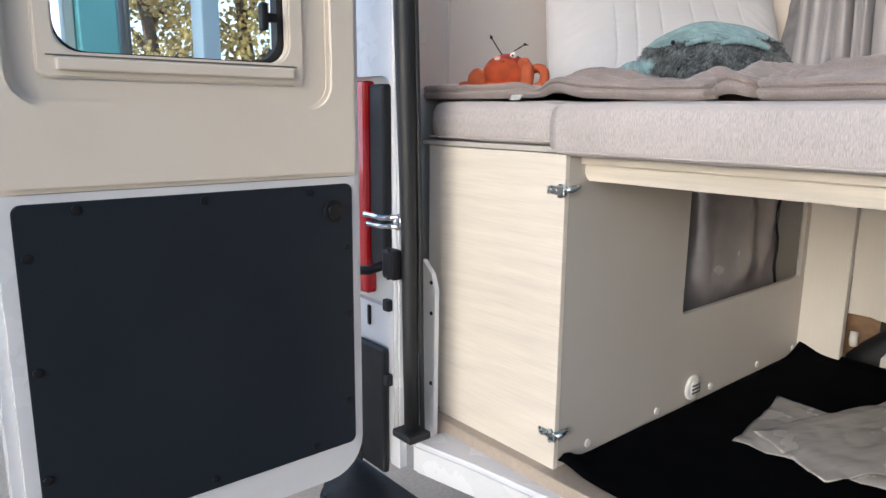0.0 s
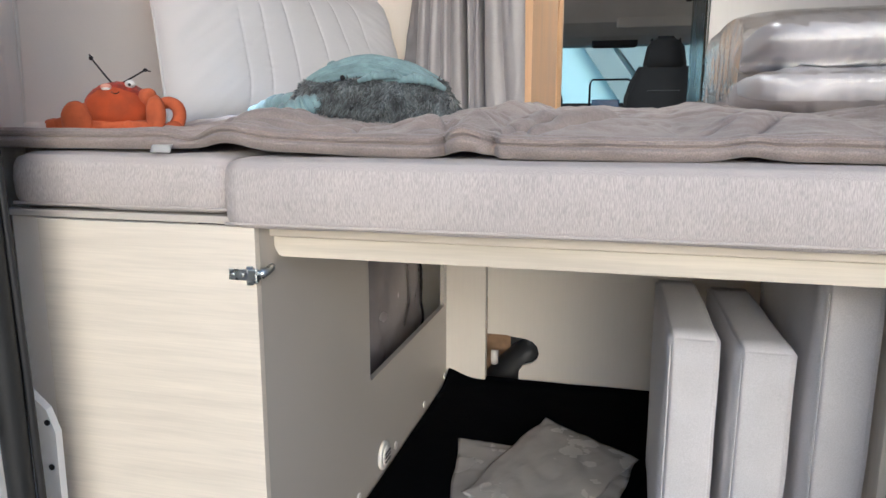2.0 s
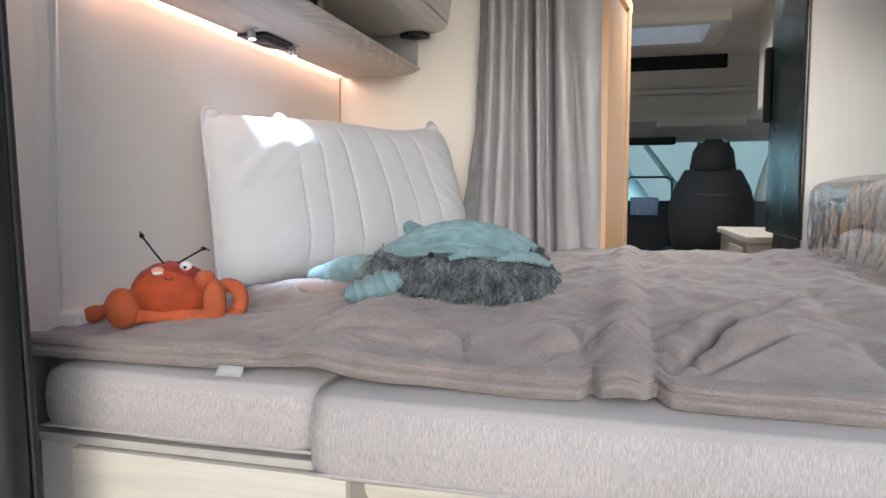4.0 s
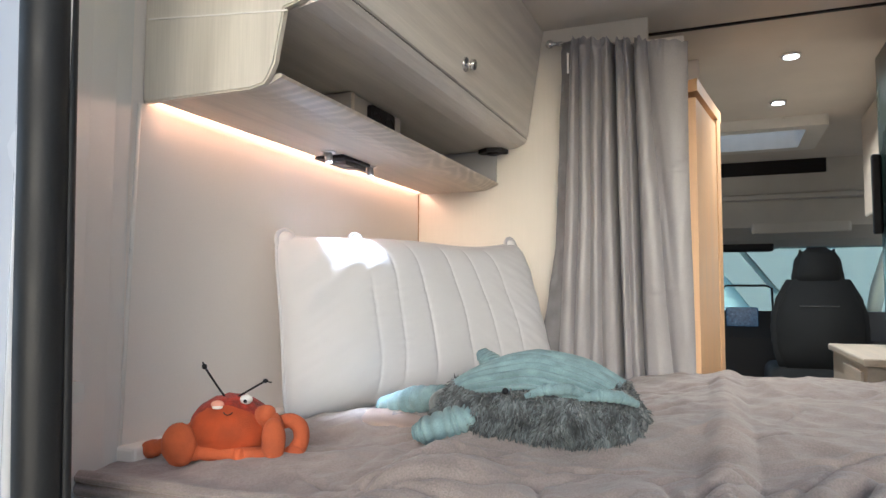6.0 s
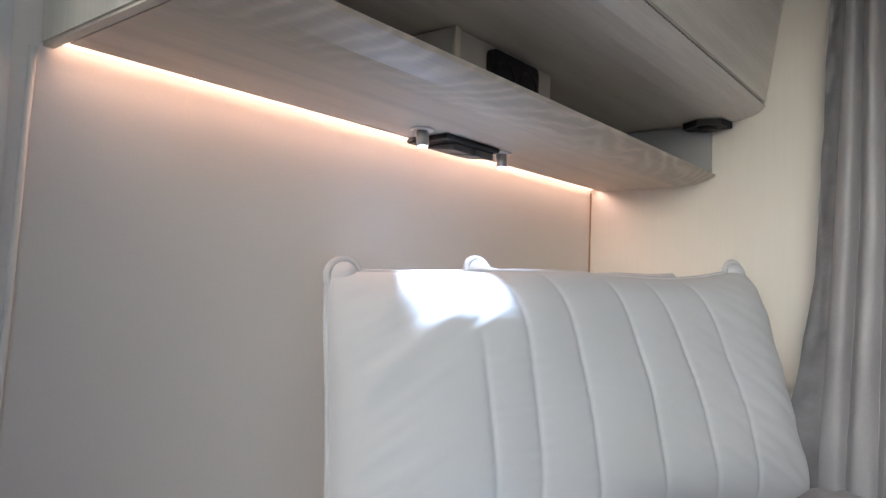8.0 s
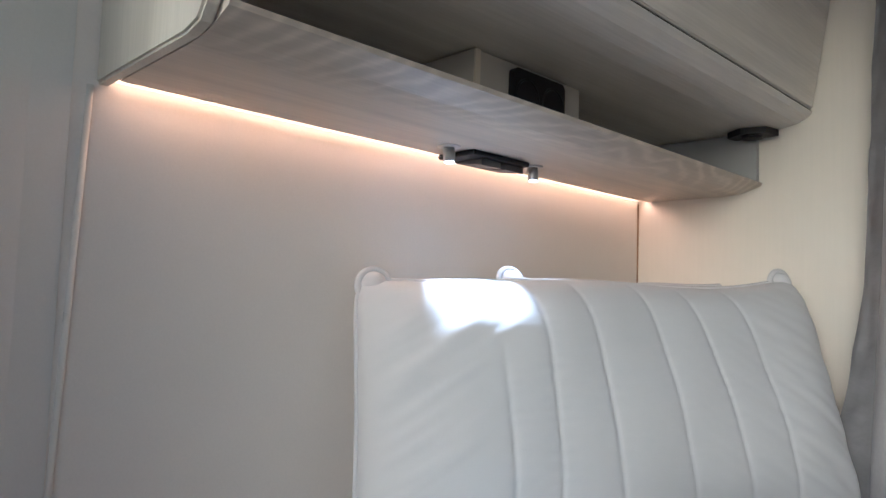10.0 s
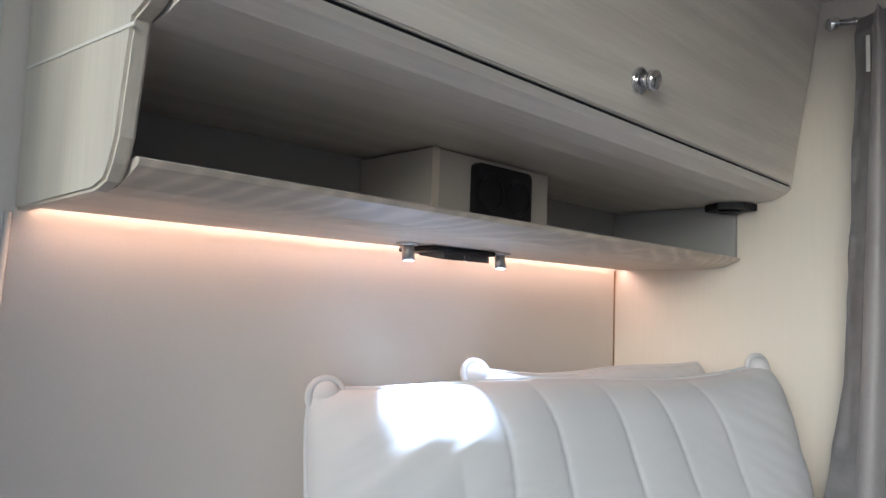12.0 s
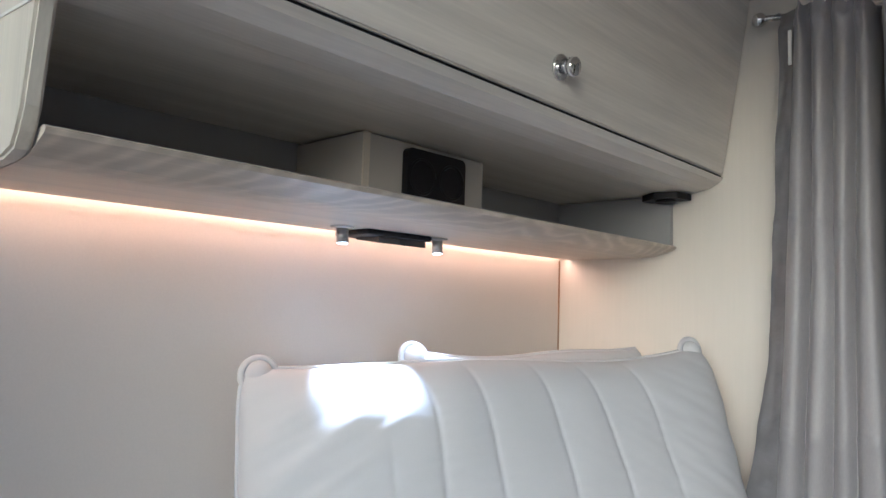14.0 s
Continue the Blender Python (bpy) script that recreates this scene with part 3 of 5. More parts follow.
solid("sun_visor", bm, head_m, "grey folded sun visor on the cab headliner", "sun visor")
bm = bmesh.new()
box(bm, -0.74, -0.39, 6.06, 6.10, 1.565, 1.675, bev=0.02)
solid("rear_view_mirror", bm, plastic_black, "dark rear-view mirror under the headliner", "mirror")
bm = bmesh.new()
prism(bm, [(6.4, 1.02), (6.55, 1.0), (6.28, 1.62), (6.24, 1.62)], "x", -1.7, RX)
o = solid("window_front", bm, shaded_glass, "tinted windscreen of the cab", "window", kind="structure")
o.visible_shadow = False
bm = bmesh.new()
tube(bm, [(RX - 0.02, 6.25, 1.7), (RX - 0.12, 6.4, 1.3), (RX - 0.16, 6.5, 1.0)], 0.05, 10)
solid("trim_windscreen_post", bm, head_m, "grey trim of the windscreen post", "trim", kind="structure", smooth=True)
dash = thing("dashboard", (-0.7, 6.2, 0.6), "black dashboard with a lit blue screen", "dashboard")
bm = bmesh.new()
prism(bm, [(5.95, 0.5), (5.92, 0.95), (6.05, 1.14), (6.5, 1.05), (6.5, 0.5)], "x", -1.75, RX)
part("body", bm, cab_dark, dash)
part("screen", B(-0.72, -0.51, 5.955, 5.975, 1.03, 1.165, bev=0.006), screen_m, dash, "lit blue dash screen")
bm = bmesh.new()
pts = [(-0.74, 6.02, 1.10), (-0.74, 6.02, 1.29), (-0.72, 6.02, 1.32), (-0.45, 6.02, 1.32), (-0.415, 6.02, 1.30), (-0.41, 6.02, 1.10)]
tube(bm, pts, 0.008, 8)
part("holder", bm, plastic_black, dash, "thin black frame standing on the dashboard")


def cab_seat(x, y):
    s = thing("driver_seat", (x, y, 0.0), "dark grey cab seat with an upright headrest", "seat", "cab seats")
    bm = bmesh.new()
    outline = [(-0.20, 0.80), (-0.245, 0.95), (-0.25, 1.10), (-0.235, 1.19), (-0.195, 1.28), (-0.140, 1.37), (0.140, 1.37), (0.195, 1.28), (0.235, 1.19), (0.25, 1.10), (0.245, 0.95), (0.20, 0.80)]
    prism(bm, [(x + a, b) for a, b in outline], "y", y, y + 0.14)
    bmesh.ops.bevel(bm, geom=list(bm.edges), offset=0.035, segments=3, affect="EDGES")
    part("backrest", bm, seat_m, s, smooth=True)
    bm = bmesh.new()
    outline = [(-0.135, 1.30), (-0.128, 1.40), (-0.105, 1.49), (-0.075, 1.525), (0.075, 1.525), (0.105, 1.49), (0.128, 1.40), (0.135, 1.30)]
    prism(bm, [(x + a, b) for a, b in outline], "y", y + 0.0, y + 0.12)
    bmesh.ops.bevel(bm, geom=list(bm.edges), offset=0.03, segments=3, affect="EDGES")
    part("headrest", bm, seat_m, s, smooth=True)
    part("cushion", B(x - 0.27, x + 0.27, y - 0.05, y + 0.55, 0.55, 0.84, bev=0.06, seg=3), seat_m, s, smooth=True)
    part("pocket_seam", B(x - 0.10, x + 0.10, y - 0.004, y + 0.004, 1.184, 1.190), plastic_grey, s)
    part("pedestal", B(x - 0.2, x + 0.2, y + 0.0, y + 0.45, 0.0, 0.55, bev=0.02), cab_dark, s)
    return s


driver = cab_seat(-0.235, 5.0)
copy_thing(driver, pose(-1.12, 5.0, 0.0))

# ---- rear of the van: post, seal, sill, bumper ----
post = thing("rear_post", (-1.62, 1.2, -0.1), "white painted rear body post with a lamp recess", "body post", kind="structure")
bm = bmesh.new()
ring(bm, rrect(-1.86, -1.518, -0.12, 2.25, 0.004), rrect(-1.80, -1.547, 0.35, 0.985, 0.05), "y", 1.192, 1.215)
part("panel", bm, paint, post)
bm = bmesh.new()
tube(bm, [(-1.540, 1.190, 2.1), (-1.538, 1.190, 1.4), (-1.536, 1.190, 0.9), (-1.534, 1.190, 0.5), (-1.53, 1.190, 0.0)], 0.008, 10)
part("bead", bm, paint, post)
bm = bmesh.new()
prism(bm, [(-1.585, -0.05), (-1.497, -0.05), (-1.493, 0.40), (-1.51, 0.445), (-1.55, 0.48)], "y", 1.297, 1.312)
part("inner_plate", bm, paint, post)
for z in (0.42, 0.33, 0.12):
    bm = bmesh.new()
    disc(bm, (-1.508, 1.2965, z), (0, -1, 0), 0.006, 0.003, 10)
    part("bolt", bm, plastic_black, post)
part("lower_cover", B(-1.74, -1.565, 1.170, 1.1915, -0.15, 0.235, bev=0.01), rubber, post, "black lower cover")
part("slot", B(-1.672, -1.657, 1.186, 1.1915, 0.28, 0.34, bev=0.004), plastic_black, post)
for z in (0.36, 0.14):
    part("grommet", B(-1.575, -1.548, 1.172, 1.1915, z - 0.015, z + 0.02, bev=0.005), rubber, post)

tail = thing("tail_lamp", (-1.66, 1.2, 0.36), "tall red tail lamp in a black housing", "tail lamp")
part("housing", B(-1.795, -1.574, 1.242, 1.30, 0.36, 0.98, bev=0.01), plastic_black, tail)
bm = bmesh.new()
box(bm, -1.79, -1.668, 1.185, 1.240, 0.37, 0.975, bev=0.012)
part("lens", bm, red_lens, tail, "red lamp lens")
part("dark_lens", B(-1.667, -1.592, 1.196, 1.241, 0.46, 0.965, bev=0.010), rubber, tail, "smoked dark part of the lens")

bm = bmesh.new()
pts = [(-1.545, 1.207, 2.10), (-1.528, 1.207, 1.60), (-1.514, 1.206, 1.17), (-1.500, 1.205, 0.85), (-1.488, 1.203, 0.55), (-1.480, 1.2, 0.25), (-1.474, 1.2, 0.02)]
tube(bm, pts, [0.030, 0.030, 0.029, 0.026, 0.023, 0.021, 0.021], 14)
seal = thing("door_seal", (-1.474, 1.2, 0.0), "black rubber door seal along the rear post", "door seal")
part("bulb", bm, rubber, seal, smooth=True)
bm = bmesh.new()
tube(bm, [(p[0] + 0.020, p[1] + 0.022, p[2]) for p in pts], 0.007, 8)
part("lip", bm, rubber, seal, smooth=True)
part("foot", B(-1.515, -1.43, 1.16, 1.235, -0.005, 0.018, bev=0.006), rubber, seal)

latch = thing("door_catch", (-1.550, 1.212, 0.60), "chrome door catch bolted to the rear post", "catch")
bm = bmesh.new()
tube(bm, [(-1.640, 1.162, 0.612), (-1.580, 1.182, 0.606), (-1.515, 1.190, 0.615)], 0.009, 8)
tube(bm, [(-1.640, 1.172, 0.585), (-1.580, 1.182, 0.582), (-1.515, 1.190, 0.59)], 0.008, 8)
part("bracket", bm, chrome, latch)
bm = bmesh.new()
disc(bm, (-1.520, 1.202, 0.60), (0, -1, 0), 0.022, 0.02, 12)
part("bolt", bm, chrome, latch)
strap = thing("door_strap", (-1.530, 1.202, 0.48), "black door check strap on the rear post", "door strap")
bm = bmesh.new()
box(bm, -1.555, -1.495, 1.155, 1.191, 0.445, 0.53, bev=0.012)
disc(bm, (-1.525, 1.162, 0.52), (0, -1, 0), 0.012, 0.006, 12)
disc(bm, (-1.525, 1.162, 0.457), (0, -1, 0), 0.012, 0.006, 12)
part("mount", bm, plastic_black, strap)
bm = bmesh.new()
tube(bm, [(-1.550, 1.182, 0.485), (-1.600, 1.152, 0.46), (-1.660, 1.112, 0.455)], 0.013, 8)
part("arm", bm, plastic_black, strap)

bm = bmesh.new()
prism(bm, [(-1.50, 1.215), (-1.30, 1.255), (-1.05, 1.29), (-0.55, 1.30), (0.0, 1.29), (0.36, 1.22), (0.42, 1.45), (-1.50, 1.45)], "z", -0.13, -0.035)
bmesh.ops.bevel(bm, geom=list(bm.edges), offset=0.012, segments=3, affect="EDGES")
solid("trim_sill", bm, paint, "white painted sill of the rear opening", "trim", kind="structure", smooth=False)
bm = bmesh.new()
box(bm, -1.40, RX, 1.335, 1.362, -0.036, -0.004, bev=0.003)
solid("trim_threshold", bm, alu, "grey metal threshold strip at the rear edge of the floor", "trim", kind="structure")
bump = thing("bumper", (-0.6, 1.1, -0.4), "black ribbed plastic rear bumper step", "bumper")
bm = bmesh.new()
prism(bm, [(-1.86, 1.20), (-1.62, 0.98), (-1.40, 0.92), (0.2, 0.92), (0.5, 1.2)], "z", -0.45, -0.16)
bmesh.ops.bevel(bm, geom=list(bm.edges), offset=0.02, segments=3, affect="EDGES")
part("body", bm, plastic_black, bump)
for k in range(9):
    part("rib", B(-1.42, 0.1, 0.96 + 0.024 * k, 0.97 + 0.024 * k, -0.162, -0.153, bev=0.002), plastic_black, bump)

# ---- open rear door, standing at a right angle to the opening ----
DX = -1.51
door = thing("rear_door", (-1.56, 1.08, -0.06), "open white rear van door with cream trim and a dark board", "van door")
bm = bmesh.new()
ring(bm, rrect(0.255, 1.068, -0.075, 2.0, 0.10, 6), rrect(0.372, 0.895, 0.985, 1.62, 0.07, 6), "x", DX - 0.07, DX - 0.012)
part("shell", bm, paint, door)
bm = bmesh.new()
ring(bm, rrect(0.275, 1.052, 0.735, 1.98, 0.02, 6), rrect(0.325, 0.972, 0.905, 1.72, 0.05, 6), "x", DX - 0.012, DX + 0.012)
bmesh.ops.bevel(bm, geom=[e for e in bm.edges if len(e.link_faces) == 2 and e.calc_face_angle(0) > 1.0], offset=0.010, segments=6, affect="EDGES")
part("upper_trim", bm, door_trim_m, door, "cream moulded upper trim")
bm = bmesh.new()
ring(bm, rrect(0.318, 0.98, 0.898, 1.73, 0.05, 6), rrect(0.372, 0.915, 0.945, 1.66, 0.03, 6), "x", DX - 0.030, DX - 0.010)
part("recess_trim", bm, door_trim_m, door)
bm = bmesh.new()
ring(bm, rrect(0.368, 0.915, 0.948, 1.66, 0.02, 6), rrect(0.402, 0.878, 0.996, 1.60, 0.045, 6), "x", DX - 0.028, DX + 0.0)
bmesh.ops.bevel(bm, geom=[e for e in bm.edges if e.calc_face_angle(0) > 1.0], offset=0.004, segments=2, affect="EDGES")
wf = part("window_frame", bm, door_trim_m, door, "cream plastic window frame")
part("blind_bar", B(DX + 0.0005, DX + 0.012, 0.40, 0.885, 0.962, 0.986, bev=0.004), door_trim_m, wf)
part("sill_line", B(DX + 0.0005, DX + 0.004, 0.385, 0.895, 0.9885, 0.9905, bev=0.0005), plastic_grey, wf)
bm = bmesh.new()
ring(bm, rrect(0.395, 0.885, 0.988, 1.61, 0.05, 6), rrect(0.408, 0.866, 1.000, 1.58, 0.055, 6), "x", DX - 0.062, DX - 0.031)
part("gasket", bm, rubber, door, "black window gasket")
bm = bmesh.new()
box(bm, DX - 0.056, DX - 0.050, 0.42, 0.86, 1.0, 1.585)
o = part("pane", bm, window_glass, door)
o.visible_shadow = False
bm = bmesh.new()
box(bm, DX - 0.03, DX - 0.005, 0.825, 0.86, 1.085, 1.105, bev=0.006)
box(bm, DX - 0.02, DX + 0.004, 0.815, 0.83, 1.065, 1.125, bev=0.005)
part("window_latch", bm, plastic_black, door)
bm = bmesh.new()
prism(bm, rrect(0.276, 1.052, -0.02, 0.733, 0.02, 5), "x", DX - 0.0118, DX - 0.002)
part("lower_frame", bm, paint, door)
bm = bmesh.new()
prism(bm, rrect(0.302, 1.036, 0.024, 0.716, 0.018, 5), "x", DX - 0.0015, DX + 0.006)
bmesh.ops.bevel(bm, geom=[e for e in bm.edges if e.calc_face_angle(0) > 1.0], offset=0.002, segments=2, affect="EDGES")
board = part("lower_board", bm, dark_board, door, "dark grey textured board")
for y, z in ((0.411, 0.70), (0.662, 0.70), (0.918, 0.70), (0.32, 0.615), (0.318, 0.39), (0.316, 0.165), (1.018, 0.555), (1.022, 0.38), (1.017, 0.145), (0.916, 0.046), (0.651, 0.048), (0.40, 0.05)):
    bm = bmesh.new()
    disc(bm, (DX + 0.006, y, z), (1, 0, 0), 0.0095, 0.003, 14)
    part("rivet", bm, plastic_black, board)
bm = bmesh.new()
disc(bm, (DX + 0.006, 0.979, 0.651), (1, 0, 0), 0.027, 0.006, 24)
disc(bm, (DX + 0.0125, 0.979, 0.651), (1, 0, 0), 0.019, 0.008, 24)
part("plug", bm, plastic_black, board)
part("edge_seal", B(DX - 0.05, DX - 0.02, 1.0705, 1.076, -0.06, 0.1, bev=0.004), rubber, door)

# ---- cabinet under the bed ----
cabinet = thing("bed_cabinet", (-1.32, 2.0, 0.0), "pale ash cabinet under the bed with a cut-out side", "cabinet")
part("front_panel", B(-1.552, CABX, CABY, CABY + 0.017, -0.005, 0.797, bev=0.0015), wood_x, cabinet)
bm = bmesh.new()
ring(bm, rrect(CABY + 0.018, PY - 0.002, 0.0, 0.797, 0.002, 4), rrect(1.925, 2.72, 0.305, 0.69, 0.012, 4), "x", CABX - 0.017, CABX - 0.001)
part("side_panel", bm, panel_grey, cabinet, "pale side panel greyed for shade, with a rectangular cut-out")
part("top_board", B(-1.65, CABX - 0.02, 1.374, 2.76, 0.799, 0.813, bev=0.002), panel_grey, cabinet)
part("filler_strip", B(-1.63, -1.556, 1.385, 1.395, 0.0, 0.797), lining, cabinet)
bm = bmesh.new()
disc(bm, (CABX - 0.001, 2.012, 0.055), (1, 0, 0), 0.04, 0.010, 28)
tube(bm, [(CABX + 0.0095, 2.012, 0.055), (CABX + 0.013, 2.012, 0.055)], [0.028, 0.026], 28)
part("air_vent", bm, plastic_white, cabinet)
for k in range(3):
    part("vent_slat", B(CABX + 0.0135, CABX + 0.0155, 1.99, 2.034, 0.040 + 0.012 * k, 0.045 + 0.012 * k), plastic_grey, cabinet)
for y in (1.50, 1.823, 2.125, 2.44, 2.72):
    bm = bmesh.new()
    disc(bm, (CABX - 0.001, y, 0.03), (1, 0, 0), 0.012, 0.004, 16)
    part("screw_cap", bm, plastic_white, cabinet)


def toggle(z, angle):
    t = thing("toggle_latch", (-1.10, CABY, z), "small zinc toggle latch on the cabinet corner", "latch", "cabinet latches")
    part("plate", B(-1.148, -1.108, CABY - 0.003, CABY - 0.0002, z - 0.010, z + 0.010, bev=0.001), zinc, t)
    for x in (-1.14, -1.122):
        bm = bmesh.new()
        disc(bm, (x, CABY - 0.003, z), (0, -1, 0), 0.004, 0.002, 10)
        part("rivet", bm, zinc, t)
    bm = bmesh.new()
    tube(bm, [(-1.105, CABY - 0.006, z - 0.016), (-1.105, CABY - 0.006, z + 0.016)], 0.006, 10)
    box(bm, -1.108, -1.088, CABY - 0.012, CABY - 0.001, z - 0.013, z + 0.013, bev=0.003)
    part("hook", bm, zinc, t)
    bm = bmesh.new()
    tube(bm, [(-1.087, CABY - 0.004, z + 0.002), (-1.083, CABY + 0.016, z + angle * 0.3), (-1.082, CABY + 0.034, z + angle * 0.6)], [0.009, 0.008, 0.006], 8)
    part("lever", bm, zinc, t)


toggle(0.712, 0.018)
toggle(0.092, 0.022)

# insulated tank behind the cut-out
def tank_skin(u, v):
    a = 2 * math.pi * u
    z = 0.04 + 0.72 * v
    y = 2.47 + 0.28 * math.copysign(abs(math.cos(a)) ** 0.5, math.cos(a))
    x = -1.34 + 0.17 * math.copysign(abs(math.sin(a)) ** 0.6, math.sin(a))
    d = 0.022 * wob(x, y, z * 0.25, 9, 2) + 0.008 * (1 - 2 * abs(wob(x, y * 0.7, z, 11, 5))) + 0.003 * wob(x, y, z * 0.4, 40, 6)
    return (x + d, y + d * 0.6, z)


bm = bmesh.new()
sheet(bm, tank_skin, 120, 60)
tank = thing("water_tank", (-1.34, 2.47, 0.0), "tank wrapped in crumpled grey foil inside the cabinet", "tank")
part("wrapping", bm, insul, tank, smooth=True)
bm = bmesh.new()
tube(bm, [Vector(tank_skin(0.17, k / 30)) + Vector((0.004, 0.012 * math.sin(k * 0.9), 0)) for k in range(4, 31)], 0.005, 8)
part("cable", bm, plastic_black, tank, "thin black cable over the wrapping", smooth=True)
# black back board, its colour stands for the unlit cabinet inside
bm = bmesh.new()
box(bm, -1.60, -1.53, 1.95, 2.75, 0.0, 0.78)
solid("wall_cabinet_back", bm, void_m, "near-black board standing in for the shade inside the cabinet", "wall", kind="structure")

# ---- mat, flat bags and loose cushions under the bed ----
def mat_top(u, v):
    x = CABX + 0.008 + (RX - CABX - 0.02) * u
    y = 1.37 + (2.775 - 1.37) * v + 0.006 * wob(u * 3, v, 0, 3)
    z = 0.010 + 0.003 * wob(x, y, 0, 5, 1)
    z += 0.040 * math.exp(-((x - CABX) / 0.07) ** 2 - ((y - 2.77) / 0.08) ** 2) + 0.014 * math.exp(-((y - 2.775) / 0.02) ** 2)
    z += 0.030 * math.exp(-((x - CABX - 0.02) / 0.05) ** 2 - ((y - 1.40) / 0.04) ** 2)
    return (x, y, z)


bm = bmesh.new()
sheet(bm, mat_top, 70, 60)
bmesh.ops.solidify(bm, geom=list(bm.faces), thickness=0.007)
solid("floor_mat", bm, carpet_m, "black carpet mat with a curled corner", "mat", smooth=True)


def flat_bag(corners, z0, seed, label):
    """A limp folded film bag, spread between four corners."""
    c = [Vector((*p, 0)) for p in corners]

    def at(u, v):
        p = (c[0] * (1 - u) + c[1] * u) * (1 - v) + (c[3] * (1 - u) + c[2] * u) * v
        ripple = 0.012 * wob(u * 3.5, v * 3.5, seed, 1.0, seed)
        p += Vector((ripple, -ripple, 0))
        edge = min(u, 1 - u, v, 1 - v)
        z = z0 + 0.010 * min(edge * 8, 1) + 0.012 * abs(wob(u * 3 + v * 2, v * 3 - u, 0, 1.2, seed)) + 0.003 * abs(wob(u * 14, v * 5, 0, 1.6, seed + 3))
        return (p.x, p.y, z)

    bm = bmesh.new()
    sheet(bm, at, 46, 46)
    bmesh.ops.solidify(bm, geom=list(bm.faces), thickness=0.003)
    return solid("plastic_bag", bm, bag_m, label, "bag", "flat bags", smooth=True)


flat_bag([(-0.865, 1.83), (-0.465, 1.885), (-0.40, 2.24), (-0.925, 2.235)], 0.015, 1, "limp silvery plastic bag lying on the black mat")
flat_bag([(-0.845, 1.90), (-0.605, 1.77), (-0.395, 2.20), (-0.685, 2.42)], 0.034, 2, "second silvery plastic bag lying across the first")


def cushion(x0, x1, y0, y1, z0, z1, label, lean=0.0):
    c = thing("cushion", ((x0 + x1) / 2, (y0 + y1) / 2, z0), label, "cushion", "cushions under the bed")
    bm = bmesh.new()
    box(bm, x0, x1, y0, y1, z0, z1)
    bmesh.ops.subdivide_edges(bm, edges=list(bm.edges), cuts=7, use_grid_fill=True)
    cx, cy, cz = (x0 + x1) / 2, (y0 + y1) / 2, (z0 + z1) / 2
    for v in bm.verts:
        fy, fz = (v.co.y - cy) / (y1 - y0) * 2, (v.co.z - cz) / (z1 - z0) * 2
        fx = (v.co.x - cx) / (x1 - x0) * 2
        v.co.x += 0.010 * fx * (1 - fy * fy) * (1 - fz * fz) + 0.003 * wob(v.co.x, v.co.y, v.co.z, 9)
        v.co.y += 0.006 * fy * (1 - fx * fx) * (1 - fz * fz)
        v.co.z += 0.006 * fz * (1 - fx * fx) * (1 - fy * fy)
        v.co.x += lean * (v.co.z - z0)
    sharp = [e for e in bm.edges if e.calc_face_angle(0) > 1.0]
    bmesh.ops.bevel(bm, geom=sharp, offset=0.008, segments=3, affect="EDGES")
    part("cover", bm, cushion_m, c, smooth=True)
    bm = bmesh.new()
    tube(bm, [(x0 + 0.004, y0 - 0.001, z0 + 0.02 + (z1 - z0 - 0.04) * k / 12) for k in range(13)], 0.0016, 6)
    for v in bm.verts:
        v.co.x += lean * (v.co.z - z0)
    part("piping", bm, cushion_m, c)


cushion(-0.376, -0.276, 1.69, 2.22, 0.018, 0.560, "grey fabric cushion standing upright on the mat")
cushion(-0.250, -0.146, 1.675, 2.22, 0.018, 0.548, "grey fabric cushion leaning beside another", 0.01)
cushion(-0.112, -0.012, 1.66, 2.24, 0.018, 0.690, "taller grey fabric cushion standing upright", 0.006)
bm = bmesh.new()
box(bm, 0.004, 0.020, 1.64, PY - 0.005, 0.012, 0.79, bev=0.002)
solid("side_board", bm, wood_z, "pale board closing the space under the bed", "board")
bm = bmesh.new()
box(bm, 0.024, RX, 1.38, 1.40, 0.012, 0.79, bev=0.002)
solid("corner_panel", bm, wood_x, "pale cabinet front under the bed's other end", "panel")

# ---- bed ----
bm = bmesh.new()
prism(bm, [(-1.088, 0.733), (RX, 0.733), (RX, 0.7725), (-1.115, 0.7725)], "y", 1.436, 1.456)
bmesh.ops.bevel(bm, geom=list(bm.edges), offset=0.003, segments=2, affect="EDGES")
frame_ = thing("bed", (-0.4, 2.0, 0.0), "pale bed base with a pine edge board", "bed base")
part("edge_board", bm, plank_m, frame_)
part("platform", B(-1.116, RX, 1.42, 2.76, 0.7735, 0.7925, bev=0.002), wood_x, frame_)
bm = bmesh.new()
box(bm, -1.06, RX, 2.735, 2.76, 0.70, 0.7725)
part("rear_rail", bm, plank_m, frame_)


